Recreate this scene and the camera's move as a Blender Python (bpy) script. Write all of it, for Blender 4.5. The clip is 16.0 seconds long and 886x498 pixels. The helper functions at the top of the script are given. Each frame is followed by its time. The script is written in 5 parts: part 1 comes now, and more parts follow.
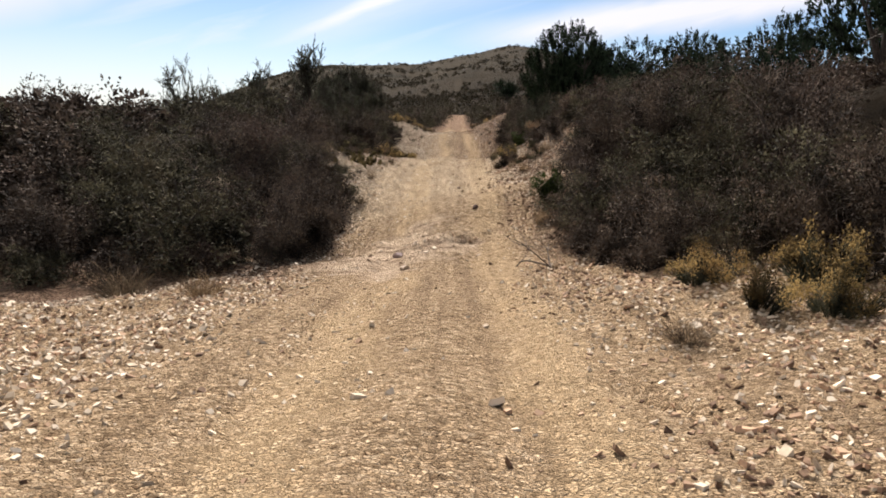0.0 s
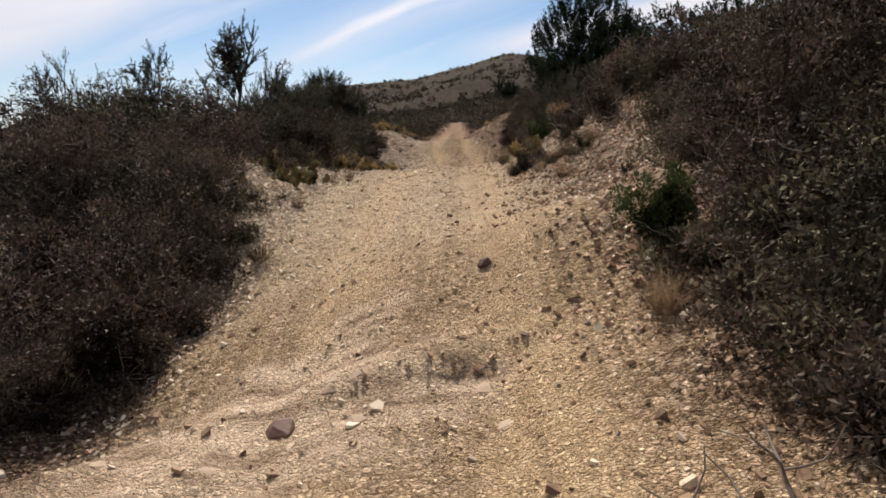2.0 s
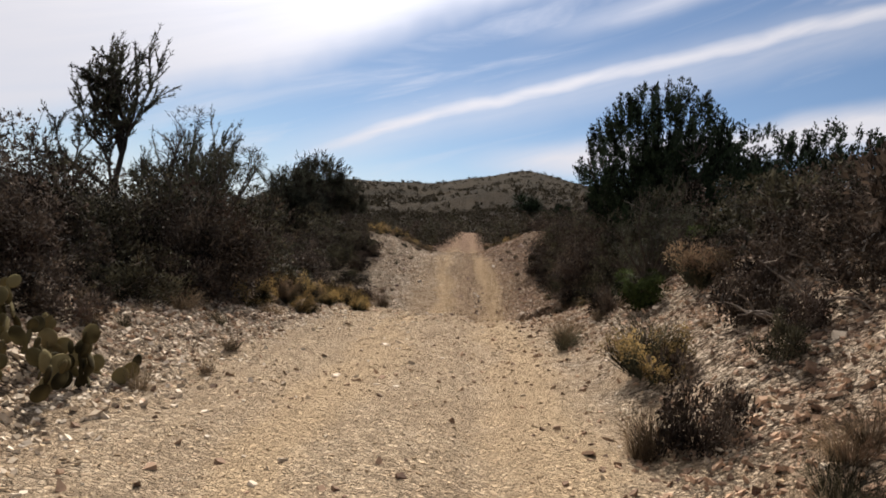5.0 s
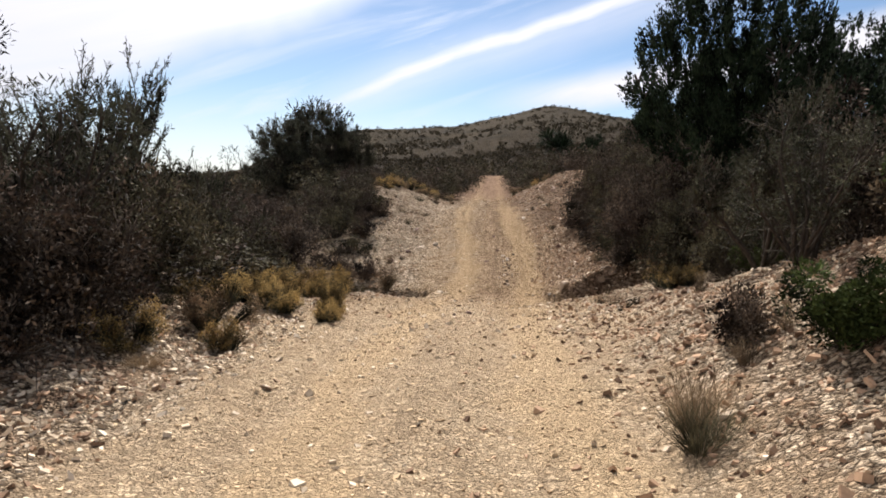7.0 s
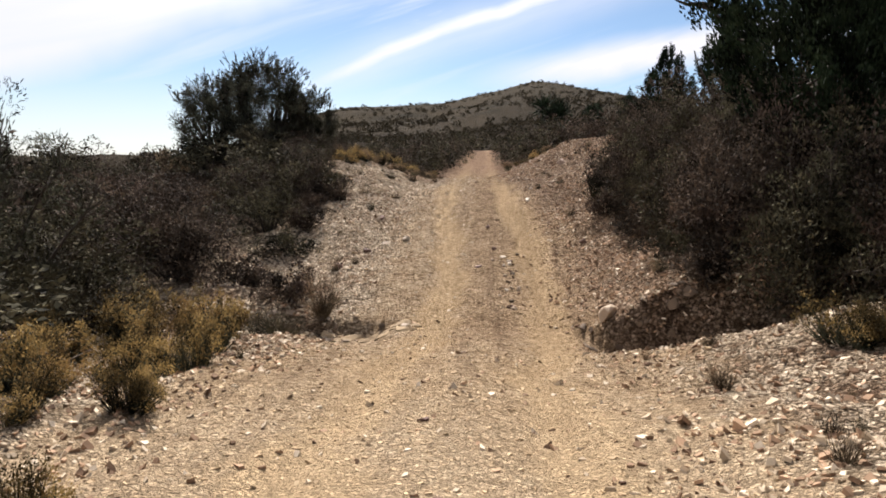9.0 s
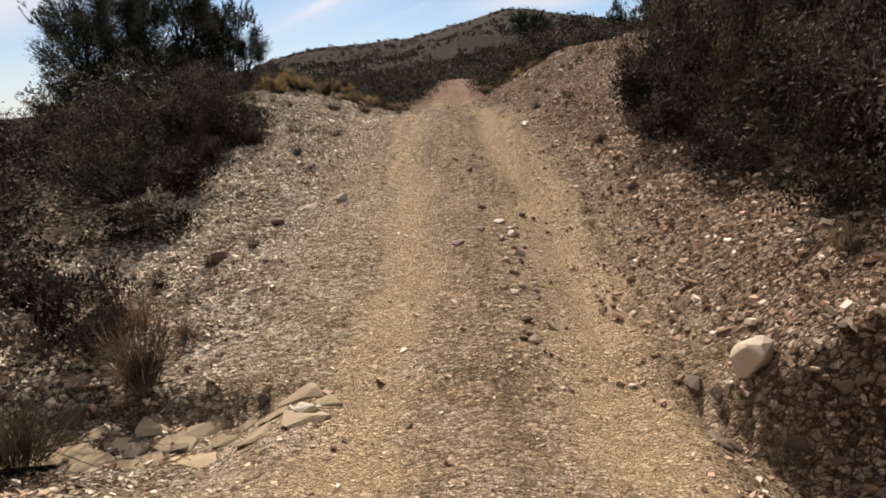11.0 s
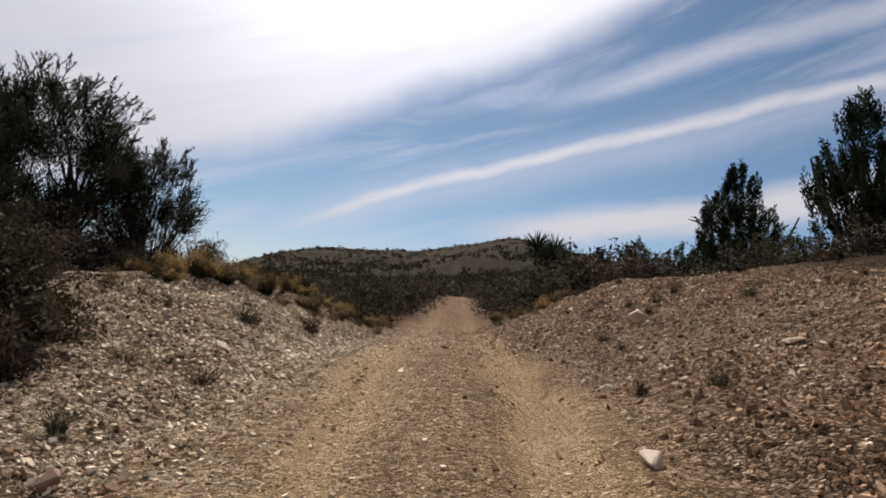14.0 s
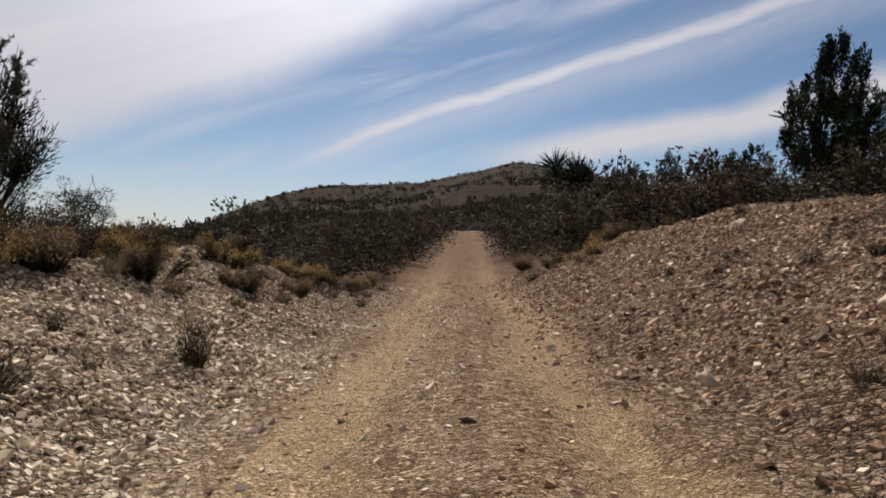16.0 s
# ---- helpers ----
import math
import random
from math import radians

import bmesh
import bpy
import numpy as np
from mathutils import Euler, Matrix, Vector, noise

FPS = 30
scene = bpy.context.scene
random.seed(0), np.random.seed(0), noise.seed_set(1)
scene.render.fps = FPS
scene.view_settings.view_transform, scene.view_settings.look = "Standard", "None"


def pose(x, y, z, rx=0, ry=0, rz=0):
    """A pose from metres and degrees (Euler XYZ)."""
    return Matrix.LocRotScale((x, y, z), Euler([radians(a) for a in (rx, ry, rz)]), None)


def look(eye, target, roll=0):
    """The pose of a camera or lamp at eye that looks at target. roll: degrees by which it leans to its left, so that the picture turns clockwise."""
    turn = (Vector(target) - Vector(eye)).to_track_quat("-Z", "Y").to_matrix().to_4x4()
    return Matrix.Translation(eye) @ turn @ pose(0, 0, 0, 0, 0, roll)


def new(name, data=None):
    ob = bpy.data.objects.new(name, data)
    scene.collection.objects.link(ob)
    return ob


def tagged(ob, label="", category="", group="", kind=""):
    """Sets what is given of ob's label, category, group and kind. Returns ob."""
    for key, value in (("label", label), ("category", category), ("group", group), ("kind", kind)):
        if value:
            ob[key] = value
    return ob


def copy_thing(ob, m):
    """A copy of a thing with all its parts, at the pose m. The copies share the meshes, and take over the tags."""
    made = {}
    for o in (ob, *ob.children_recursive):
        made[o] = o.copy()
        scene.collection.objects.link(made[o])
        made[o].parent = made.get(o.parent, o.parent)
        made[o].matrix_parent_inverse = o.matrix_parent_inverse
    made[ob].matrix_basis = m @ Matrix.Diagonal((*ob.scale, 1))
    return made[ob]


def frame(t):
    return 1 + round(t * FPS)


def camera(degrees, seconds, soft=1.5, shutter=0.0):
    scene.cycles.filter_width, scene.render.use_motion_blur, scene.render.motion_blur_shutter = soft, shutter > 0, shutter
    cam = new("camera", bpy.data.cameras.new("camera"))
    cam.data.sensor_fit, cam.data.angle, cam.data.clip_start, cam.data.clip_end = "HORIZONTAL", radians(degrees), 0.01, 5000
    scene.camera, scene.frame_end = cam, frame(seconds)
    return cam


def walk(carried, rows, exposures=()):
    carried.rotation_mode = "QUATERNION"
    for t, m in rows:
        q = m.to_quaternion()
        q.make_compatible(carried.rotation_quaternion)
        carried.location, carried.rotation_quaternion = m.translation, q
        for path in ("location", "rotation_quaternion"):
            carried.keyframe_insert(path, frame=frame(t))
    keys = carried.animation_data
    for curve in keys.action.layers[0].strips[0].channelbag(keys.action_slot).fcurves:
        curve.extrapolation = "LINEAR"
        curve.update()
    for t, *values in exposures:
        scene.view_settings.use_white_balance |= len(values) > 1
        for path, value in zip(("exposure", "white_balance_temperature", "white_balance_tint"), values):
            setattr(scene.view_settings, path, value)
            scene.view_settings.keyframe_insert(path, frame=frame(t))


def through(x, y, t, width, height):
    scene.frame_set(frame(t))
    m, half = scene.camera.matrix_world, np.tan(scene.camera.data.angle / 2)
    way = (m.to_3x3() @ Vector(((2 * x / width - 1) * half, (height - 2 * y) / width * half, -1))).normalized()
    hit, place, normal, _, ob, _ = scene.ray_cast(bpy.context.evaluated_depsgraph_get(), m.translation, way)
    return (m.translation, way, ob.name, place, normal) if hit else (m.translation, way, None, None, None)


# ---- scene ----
cam = camera(66.0, 16.0, soft=1.8)
# seconds, place, yaw to the left, pitch up, lean
PATH = [
    (0, -0.003, -0.000, 1.158, 0.60, -9.69, 2.90),
    (0.5, 0.013, 1.427, 1.086, 0.87, -8.60, 2.95),
    (1, 0.013, 3.019, 1.016, 0.04, -9.06, 2.13),
    (1.5, 0.074, 4.525, 0.911, -0.03, -9.28, 0.78),
    (2, 0.182, 5.951, 0.837, 1.31, -8.58, -1.15),
    (2.5, 0.273, 7.211, 0.830, 2.78, -6.65, -1.78),
    (3, 0.270, 8.317, 0.902, 2.60, -3.65, 0.12),
    (3.5, 0.226, 9.274, 1.005, 1.45, -0.56, 3.86),
    (4, 0.131, 10.203, 1.081, 0.13, 1.88, 7.55),
    (4.5, 0.024, 11.238, 1.164, -0.28, 2.13, 8.67),
    (5, 0.044, 12.328, 1.261, 1.88, 0.08, 6.33),
    (5.2, 0.026, 12.745, 1.291, 2.65, -0.63, 5.53),
    (7.3, 0.156, 16.343, 1.533, 4.02, -5.06, 1.75),
    (7.5, 0.131, 16.785, 1.529, 4.13, -5.21, 1.81),
    (8, 0.080, 17.983, 1.535, 4.04, -5.61, 1.92),
    (8.5, 0.067, 19.248, 1.493, 3.70, -6.06, 1.52),
    (9, 0.060, 20.454, 1.442, 3.02, -6.53, 1.16),
    (9.5, 0.046, 21.597, 1.430, 2.13, -7.08, 0.80),
    (9.7, 0.038, 22.021, 1.414, 1.79, -7.14, 0.71),
    (11.8, 0.111, 26.246, 1.035, 1.86, -13.71, -3.90),
    (12, 0.103, 26.682, 1.016, 2.47, -13.45, -3.11),
    (12.5, 0.068, 27.638, 1.067, 3.02, -9.38, -1.15),
    (13, 0.056, 28.394, 1.204, 2.91, -1.06, -0.55),
    (13.5, 0.036, 29.190, 1.335, 1.88, 5.23, 2.72),
    (14, -0.004, 30.146, 1.453, 1.36, 5.99, 5.89),
    (14.5, -0.084, 31.234, 1.594, 1.38, 3.87, 4.69),
    (15, -0.121, 32.337, 1.704, 1.59, 1.33, 2.67),
    (15.5, -0.131, 33.432, 1.788, 1.53, 0.34, 2.18),
    (16, -0.103, 34.542, 1.904, 1.49, 0.11, 1.82),
]


def heading(x, y, z, yaw, pitch, lean):
    a, p = radians(yaw), radians(pitch)
    way = Vector((-math.sin(a) * math.cos(p), math.cos(a) * math.cos(p), math.sin(p)))
    eye = Vector((x, y, z))
    return look(eye, eye + way * 2, lean)


walk(cam, [(t, heading(*place)) for t, *place in PATH],
     exposures=((0, 0.82), (1.5, 0.68), (2.5, 0.51), (3.5, 0.44), (5.2, 0.48), (7.3, 0.85), (9.7, 0.85), (11.8, 0.46), (12.5, 0.48), (13.5, 0.32), (14.0, 0.20), (14.5, -0.06), (16, 0.13)))

# ---- sky, cirrus and sun ----
SUN_AZ, SUN_EL = 10.0, 42.0     # degrees to the left of +y, degrees up


class Nodes:
    """A short hand for node trees."""

    def __init__(self, tree):
        self.tree = tree
        tree.nodes.clear()

    def add(self, kind, inputs=None, **props):
        n = self.tree.nodes.new(kind)
        for key, value in props.items():
            if key == "operation":
                n.operation = value
            elif key == "noise_dimensions":
                n.noise_dimensions = value
            elif key == "feature":
                n.feature = value
            elif key == "blend_type":
                n.blend_type = value
            elif key == "data_type":
                n.data_type = value
        for key, value in (inputs or {}).items():
            self.put(n.inputs[key], value)
        return n

    def put(self, socket, value):
        if isinstance(value, bpy.types.NodeSocket):
            self.tree.links.new(value, socket)
        else:
            socket.default_value = value

    def math(self, op, a, b=0.0, c=0.0):
        n = self.tree.nodes.new("ShaderNodeMath")
        n.operation = op
        for k, v in enumerate((a, b, c)):
            self.put(n.inputs[k], v)
        return n.outputs[0]

    def noise(self, vector, scale, detail=4.0, rough=0.55, distort=0.0):
        return self.add("ShaderNodeTexNoise", {"Vector": vector, "Scale": scale, "Detail": detail, "Roughness": rough,
                                               "Distortion": distort}).outputs["Fac"]

    def ramp(self, value, *stops):
        n = self.tree.nodes.new("ShaderNodeValToRGB")
        while len(n.color_ramp.elements) < len(stops):
            n.color_ramp.elements.new(0.5)
        for e, (pos, col) in zip(n.color_ramp.elements, stops):
            e.position = pos
            e.color = col if len(col) == 4 else (*col, 1.0)
        self.put(n.inputs[0], value)
        return n.outputs[0]

    def span(self, value, lo, hi, a=0.0, b=1.0):
        n = self.tree.nodes.new("ShaderNodeMapRange")
        n.interpolation_type = "SMOOTHSTEP"
        for k, v in enumerate((value, lo, hi, a, b)):
            self.put(n.inputs[k], v)
        return n.outputs[0]

    def mix(self, fac, a, b, blend="MIX"):
        n = self.tree.nodes.new("ShaderNodeMix")
        n.data_type, n.blend_type = "RGBA", blend
        self.put(n.inputs[0], fac)
        self.put(n.inputs[6], a)
        self.put(n.inputs[7], b)
        return n.outputs[2]


def grey(v):
    return (v, v, v, 1.0)


def make_world():
    world = bpy.data.worlds.new("desert_sky")
    world.use_nodes = True
    scene.world = world
    k = Nodes(world.node_tree)
    sky = k.add("ShaderNodeTexSky")
    sky.sky_type, sky.sun_disc = "NISHITA", False
    sky.sun_elevation, sky.sun_rotation = radians(SUN_EL), radians(-SUN_AZ)
    sky.altitude, sky.air_density, sky.dust_density, sky.ozone_density = 1200, 1.0, 0.6, 3.0
    place = k.add("ShaderNodeTexCoord").outputs["Generated"]
    split = k.add("ShaderNodeSeparateXYZ", {0: place})
    x, y, z = split.outputs
    az = k.math("ARCTAN2", x, y)                      # to the right of +y
    el = k.math("ARCSINE", z)
    flat = k.add("ShaderNodeCombineXYZ", {0: az, 1: el, 2: 0.0}).outputs[0]
    # long cirrus streaks, rising to the right, thin wisps along them
    lean = k.math("SUBTRACT", el, k.math("MULTIPLY", az, 0.30))
    along = k.add("ShaderNodeCombineXYZ", {0: k.math("MULTIPLY", az, 1.3), 1: k.math("MULTIPLY", lean, 9.0), 2: 0.0}).outputs[0]
    wisps = k.noise(along, 1.6, 7.0, 0.6, 0.6)
    fine = k.noise(along, 5.5, 6.0, 0.62, 0.9)
    wobble = k.math("MULTIPLY", k.math("SUBTRACT", k.noise(flat, 3.2, 4.0), 0.5), 0.05)

    def streak(offset, slope, bend, wide, start, amount):
        line = k.math("SUBTRACT", k.math("SUBTRACT", el, offset), k.math("MULTIPLY", az, slope))
        line = k.math("ADD", k.math("SUBTRACT", line, k.math("MULTIPLY", k.math("MULTIPLY", az, az), bend)), wobble)
        near = k.math("SUBTRACT", 1.0, k.math("MULTIPLY", k.math("ABSOLUTE", line), 1.0 / wide))
        near = k.span(near, 0.0, 1.0)
        near = k.math("MULTIPLY", near, k.span(az, start - 0.12, start + 0.15))
        return k.math("MULTIPLY", near, k.math("MULTIPLY_ADD", fine, amount * 0.9, amount * 0.55))

    cover = k.span(wisps, 0.44, 0.82, 0.0, 0.68)
    for spec in ((0.215, 0.335, -0.17, 0.020, -0.25, 0.9), (0.205, 0.305, -0.12, 0.055, -0.30, 0.38),
                 (0.125, 0.16, 0.0, 0.040, 0.05, 1.15), (0.30, 0.30, -0.10, 0.030, 0.12, 0.55), (0.40, 0.36, 0.0, 0.035, -0.20, 0.30)):
        cover = k.math("MAXIMUM", cover, streak(*spec))
    # the veil towards the sun
    veil = k.math("SUBTRACT", k.math("SUBTRACT", el, 0.33), k.math("MULTIPLY", az, 0.42))
    veil = k.math("ADD", veil, k.math("MULTIPLY", wobble, 2.0))
    cover = k.math("MAXIMUM", cover, k.math("MULTIPLY", k.span(veil, -0.015, 0.065), k.math("MULTIPLY_ADD", wisps, 0.6, 0.62)))
    haze = k.span(el, 0.16, 0.0, 0.0, 0.55)
    cover = k.math("MINIMUM", k.math("MAXIMUM", cover, haze), 1.0)
    cover = k.math("MULTIPLY", cover, k.span(el, -0.02, 0.02))
    # thin cloud is brightest round the sun
    sun = Vector((-math.sin(radians(SUN_AZ)) * math.cos(radians(SUN_EL)), math.cos(radians(SUN_AZ)) * math.cos(radians(SUN_EL)), math.sin(radians(SUN_EL))))
    dot = k.add("ShaderNodeVectorMath", {0: place, 1: sun}, operation="DOT_PRODUCT").outputs["Value"]
    glow = k.math("MULTIPLY_ADD", k.math("POWER", k.math("MAXIMUM", dot, 0.0), 18.0), 22.0, 8.8)
    white = k.add("ShaderNodeCombineXYZ", {0: glow, 1: k.math("MULTIPLY", glow, 0.985), 2: k.math("MULTIPLY", glow, 1.06)}).outputs[0]
    colour = k.mix(cover, sky.outputs[0], white)
    back = k.add("ShaderNodeBackground", {"Color": colour, "Strength": 0.062})
    k.tree.links.new(back.outputs[0], k.add("ShaderNodeOutputWorld").inputs[0])


make_world()
sun_lamp = new("sun", bpy.data.lights.new("sun", "SUN"))
sun_lamp.data.energy, sun_lamp.data.angle, sun_lamp.data.color = 5.0, radians(0.53), (1.0, 0.935, 0.885)
sun_lamp.matrix_world = pose(0, 0, 40, 90 - SUN_EL, 0, 180 + SUN_AZ)

# ---- materials ----
def material(name, rough=0.9, gloss=0.15):
    m = bpy.data.materials.new(name)
    m.use_nodes = True
    k = Nodes(m.node_tree)
    bsdf = k.add("ShaderNodeBsdfPrincipled", {"Roughness": rough, "Specular IOR Level": gloss})
    k.tree.links.new(bsdf.outputs[0], k.add("ShaderNodeOutputMaterial").inputs[0])
    return m, k, bsdf


def bump(k, bsdf, height, strength=0.5, distance=0.02):
    k.put(bsdf.inputs["Normal"], k.add("ShaderNodeBump", {"Height": height, "Strength": strength, "Distance": distance}).outputs[0])


def ground_material():
    m, k, bsdf = material("dry_shale_ground", 0.95, 0.02)
    geo = k.add("ShaderNodeNewGeometry").outputs["Position"]
    split = k.add("ShaderNodeSeparateXYZ", {0: geo})
    big = k.noise(geo, 0.35, 4)
    mid = k.noise(geo, 2.3, 6, 0.65)
    fine = k.noise(geo, 38.0, 6, 0.75)
    stretched = k.add("ShaderNodeMapping", {"Vector": geo, "Scale": (1.0, 1.5, 1.0)}).outputs[0]
    speck = k.noise(stretched, 21.0, 5, 0.8)
    wave = k.math("MULTIPLY", k.math("SUBTRACT", k.noise(geo, 0.8, 3), 0.5), 0.7)
    across = k.math("SUBTRACT", k.math("ADD", split.outputs[0], wave), k.math("MULTIPLY", k.span(split.outputs[1], 25.0, 27.0, 0.0, 0.28), k.span(split.outputs[1], 34.0, 31.0)))
    # two dusty wheel lanes on the beaten bed, broken shale between and beside them
    side = k.math("ADD", k.math("ABSOLUTE", k.math("ADD", across, 0.25)), k.math("MULTIPLY", k.math("SUBTRACT", mid, 0.5), 1.5))
    side = k.math("ADD", side, k.span(split.outputs[1], 33.0, 39.0, 0.0, 0.35))
    # open gravel flats before the climb and before the wash
    flat = k.math("MAXIMUM", k.span(split.outputs[1], 8.6, 6.0, 0.0, 3.0), k.math("MULTIPLY", k.span(split.outputs[1], 20.0, 22.0, 0.0, 0.4), k.span(split.outputs[1], 27.4, 26.4)))
    side = k.math("SUBTRACT", side, flat)
    beaten = k.span(side, 1.8, 1.05)
    lane = k.math("ABSOLUTE", k.math("SUBTRACT", k.math("ABSOLUTE", k.math("ADD", across, 0.05)), 0.62))
    lane = k.math("MULTIPLY", k.span(k.math("ADD", lane, k.math("MULTIPLY", k.math("SUBTRACT", mid, 0.5), 0.4)), 0.36, 0.10), beaten)
    # broken shale: plates of two sizes, each with its own tone, height and tilt, parted by narrow joints
    jitter = k.add("ShaderNodeTexNoise", {"Vector": geo, "Scale": 26.0, "Detail": 3.0}).outputs["Color"]
    shaken = k.add("ShaderNodeVectorMath", {0: stretched, 1: k.mix(1.0, jitter, (0.04, 0.04, 0.04, 1), "MULTIPLY")}, operation="ADD").outputs[0]

    def plates(scale):
        cell = k.add("ShaderNodeTexVoronoi", {"Vector": shaken, "Scale": scale})
        red, green, blue = k.add("ShaderNodeSeparateColor", {0: cell.outputs["Color"]}).outputs
        joint = k.add("ShaderNodeTexVoronoi", {"Vector": shaken, "Scale": scale}, feature="DISTANCE_TO_EDGE").outputs["Distance"]
        where = k.add("ShaderNodeSeparateXYZ", {0: k.add("ShaderNodeVectorMath", {0: shaken, 1: cell.outputs["Position"]}, operation="SUBTRACT").outputs[0]})
        lean = k.math("MULTIPLY_ADD", where.outputs[0], k.math("SUBTRACT", green, 0.5), k.math("MULTIPLY", where.outputs[1], k.math("SUBTRACT", blue, 0.5)))
        top = k.math("MULTIPLY_ADD", lean, scale * 1.1, k.math("MULTIPLY", red, 0.45))
        return red, k.math("MULTIPLY", k.span(joint, 0.0, 0.16), k.math("ADD", top, 0.55)), k.span(joint, 0.10, 0.02)

    flake, plate_height, gap = plates(22.0)
    crumb, crumb_height, crack = plates(48.0)
    piece_tone = k.math("MULTIPLY_ADD", flake, 0.5, k.math("MULTIPLY", crumb, 0.5))
    tone = k.math("MULTIPLY_ADD", piece_tone, 0.5, k.math("MULTIPLY_ADD", fine, 0.3, k.math("MULTIPLY", mid, 0.2)))
    dust = k.ramp(tone, (0.28, (0.168, 0.105, 0.057)), (0.44, (0.414, 0.287, 0.163)), (0.58, (0.528, 0.374, 0.222)), (0.72, (0.720, 0.541, 0.342)))
    shale = k.ramp(tone, (0.30, (0.055, 0.034, 0.022)), (0.45, (0.166, 0.104, 0.064)), (0.56, (0.314, 0.207, 0.133)), (0.70, (0.518, 0.370, 0.258)))
    red = k.mix(k.span(big, 0.48, 0.66, 0.0, 0.3), shale, (0.184, 0.102, 0.069, 1))
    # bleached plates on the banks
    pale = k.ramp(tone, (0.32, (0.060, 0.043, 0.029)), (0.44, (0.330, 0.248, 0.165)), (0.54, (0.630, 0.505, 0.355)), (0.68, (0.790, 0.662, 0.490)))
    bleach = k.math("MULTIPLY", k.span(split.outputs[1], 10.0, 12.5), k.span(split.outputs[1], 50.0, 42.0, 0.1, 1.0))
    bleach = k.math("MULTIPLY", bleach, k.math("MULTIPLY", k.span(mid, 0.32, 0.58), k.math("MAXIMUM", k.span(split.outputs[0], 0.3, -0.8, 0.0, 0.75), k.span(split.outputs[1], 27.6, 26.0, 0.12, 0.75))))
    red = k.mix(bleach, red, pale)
    red = k.mix(k.math("MULTIPLY", gap, 0.75), red, (0.035, 0.024, 0.017, 1))
    # streaks that the wheels drag along the track
    drag = k.noise(k.add("ShaderNodeMapping", {"Vector": geo, "Scale": (5.5, 0.22, 0.0)}).outputs[0], 1.0, 4, 0.6)
    dust = k.mix(k.span(drag, 0.52, 0.36, 0.0, 0.55), dust, (0.205, 0.135, 0.078, 1))
    dust = k.mix(k.math("MULTIPLY", crack, 0.45), dust, (0.130, 0.090, 0.055, 1))
    # paler track colour on the climb beyond the ledges
    dust = k.mix(k.math("MULTIPLY", k.span(split.outputs[1], 10.0, 12.5, 0.0, 0.45), k.span(split.outputs[1], 26.0, 22.0)), dust, (0.640, 0.500, 0.335, 1))
    dusty = k.math("MULTIPLY", beaten, k.math("ADD", k.span(split.outputs[1], 28.5, 24.0, 0.48, 0.80), k.span(split.outputs[1], 42.0, 50.0, 0.0, 0.2)))
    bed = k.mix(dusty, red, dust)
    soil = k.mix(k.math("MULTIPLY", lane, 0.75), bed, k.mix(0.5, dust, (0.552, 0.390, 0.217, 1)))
    soil = k.mix(k.span(split.outputs[1], 46.0, 56.0, 0.0, 0.6), soil, (0.285, 0.176, 0.119, 1))
    # bare bedrock on the steep climb, streaked along its ledges
    rock_at = k.math("ADD", k.math("ABSOLUTE", k.math("MULTIPLY", k.math("ADD", split.outputs[0], 0.75), 0.85)), k.math("ABSOLUTE", k.math("SUBTRACT", split.outputs[1], k.math("MULTIPLY_ADD", split.outputs[0], 0.25, 9.25))))
    rock_at = k.math("ADD", rock_at, k.math("MULTIPLY", k.math("SUBTRACT", mid, 0.5), 2.6))
    streak = k.noise(k.add("ShaderNodeMapping", {"Vector": geo, "Rotation": (0, 0, -0.35), "Scale": (1.6, 7.0, 5.0)}).outputs[0], 1.0, 5, 0.65)
    bare = k.ramp(streak, (0.34, (0.200, 0.135, 0.089)), (0.47, (0.470, 0.342, 0.228)), (0.62, (0.640, 0.485, 0.335)))
    soil = k.mix(k.span(rock_at, 1.5, 0.8, 0.0, 0.92), soil, bare)
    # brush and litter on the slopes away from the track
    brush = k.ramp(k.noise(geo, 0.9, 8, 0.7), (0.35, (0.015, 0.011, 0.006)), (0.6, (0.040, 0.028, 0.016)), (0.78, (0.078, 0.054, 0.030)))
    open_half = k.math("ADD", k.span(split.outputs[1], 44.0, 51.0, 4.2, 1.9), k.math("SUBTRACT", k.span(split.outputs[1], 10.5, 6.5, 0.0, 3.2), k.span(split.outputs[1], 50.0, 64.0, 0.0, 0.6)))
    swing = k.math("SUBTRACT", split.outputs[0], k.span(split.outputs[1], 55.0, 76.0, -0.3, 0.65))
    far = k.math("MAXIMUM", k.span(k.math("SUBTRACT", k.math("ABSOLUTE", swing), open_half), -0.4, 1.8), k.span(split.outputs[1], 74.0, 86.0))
    # dry grass between the brush, far up the hill
    meadow = k.ramp(k.noise(geo, 0.045, 6, 0.7), (0.36, (0.014, 0.011, 0.005)), (0.52, (0.029, 0.021, 0.010)), (0.70, (0.046, 0.033, 0.017)))
    brush = k.mix(k.span(split.outputs[1], 150.0, 320.0, 0.0, 0.85), brush, meadow)
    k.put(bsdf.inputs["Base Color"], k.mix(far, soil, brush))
    loose = k.math("SUBTRACT", 1.0, k.math("MULTIPLY", beaten, 0.62))
    h = k.math("MULTIPLY_ADD", plate_height, k.math("MULTIPLY", loose, 1.0), k.math("MULTIPLY_ADD", crumb_height, k.math("MULTIPLY_ADD", loose, 0.10, 0.40), k.math("MULTIPLY", fine, 0.22)))
    h = k.math("ADD", h, k.math("MULTIPLY_ADD", mid, 0.6, k.math("MULTIPLY", drag, k.math("MULTIPLY", beaten, 1.1))))
    bump(k, bsdf, h, 1.0, 0.055)
    return m


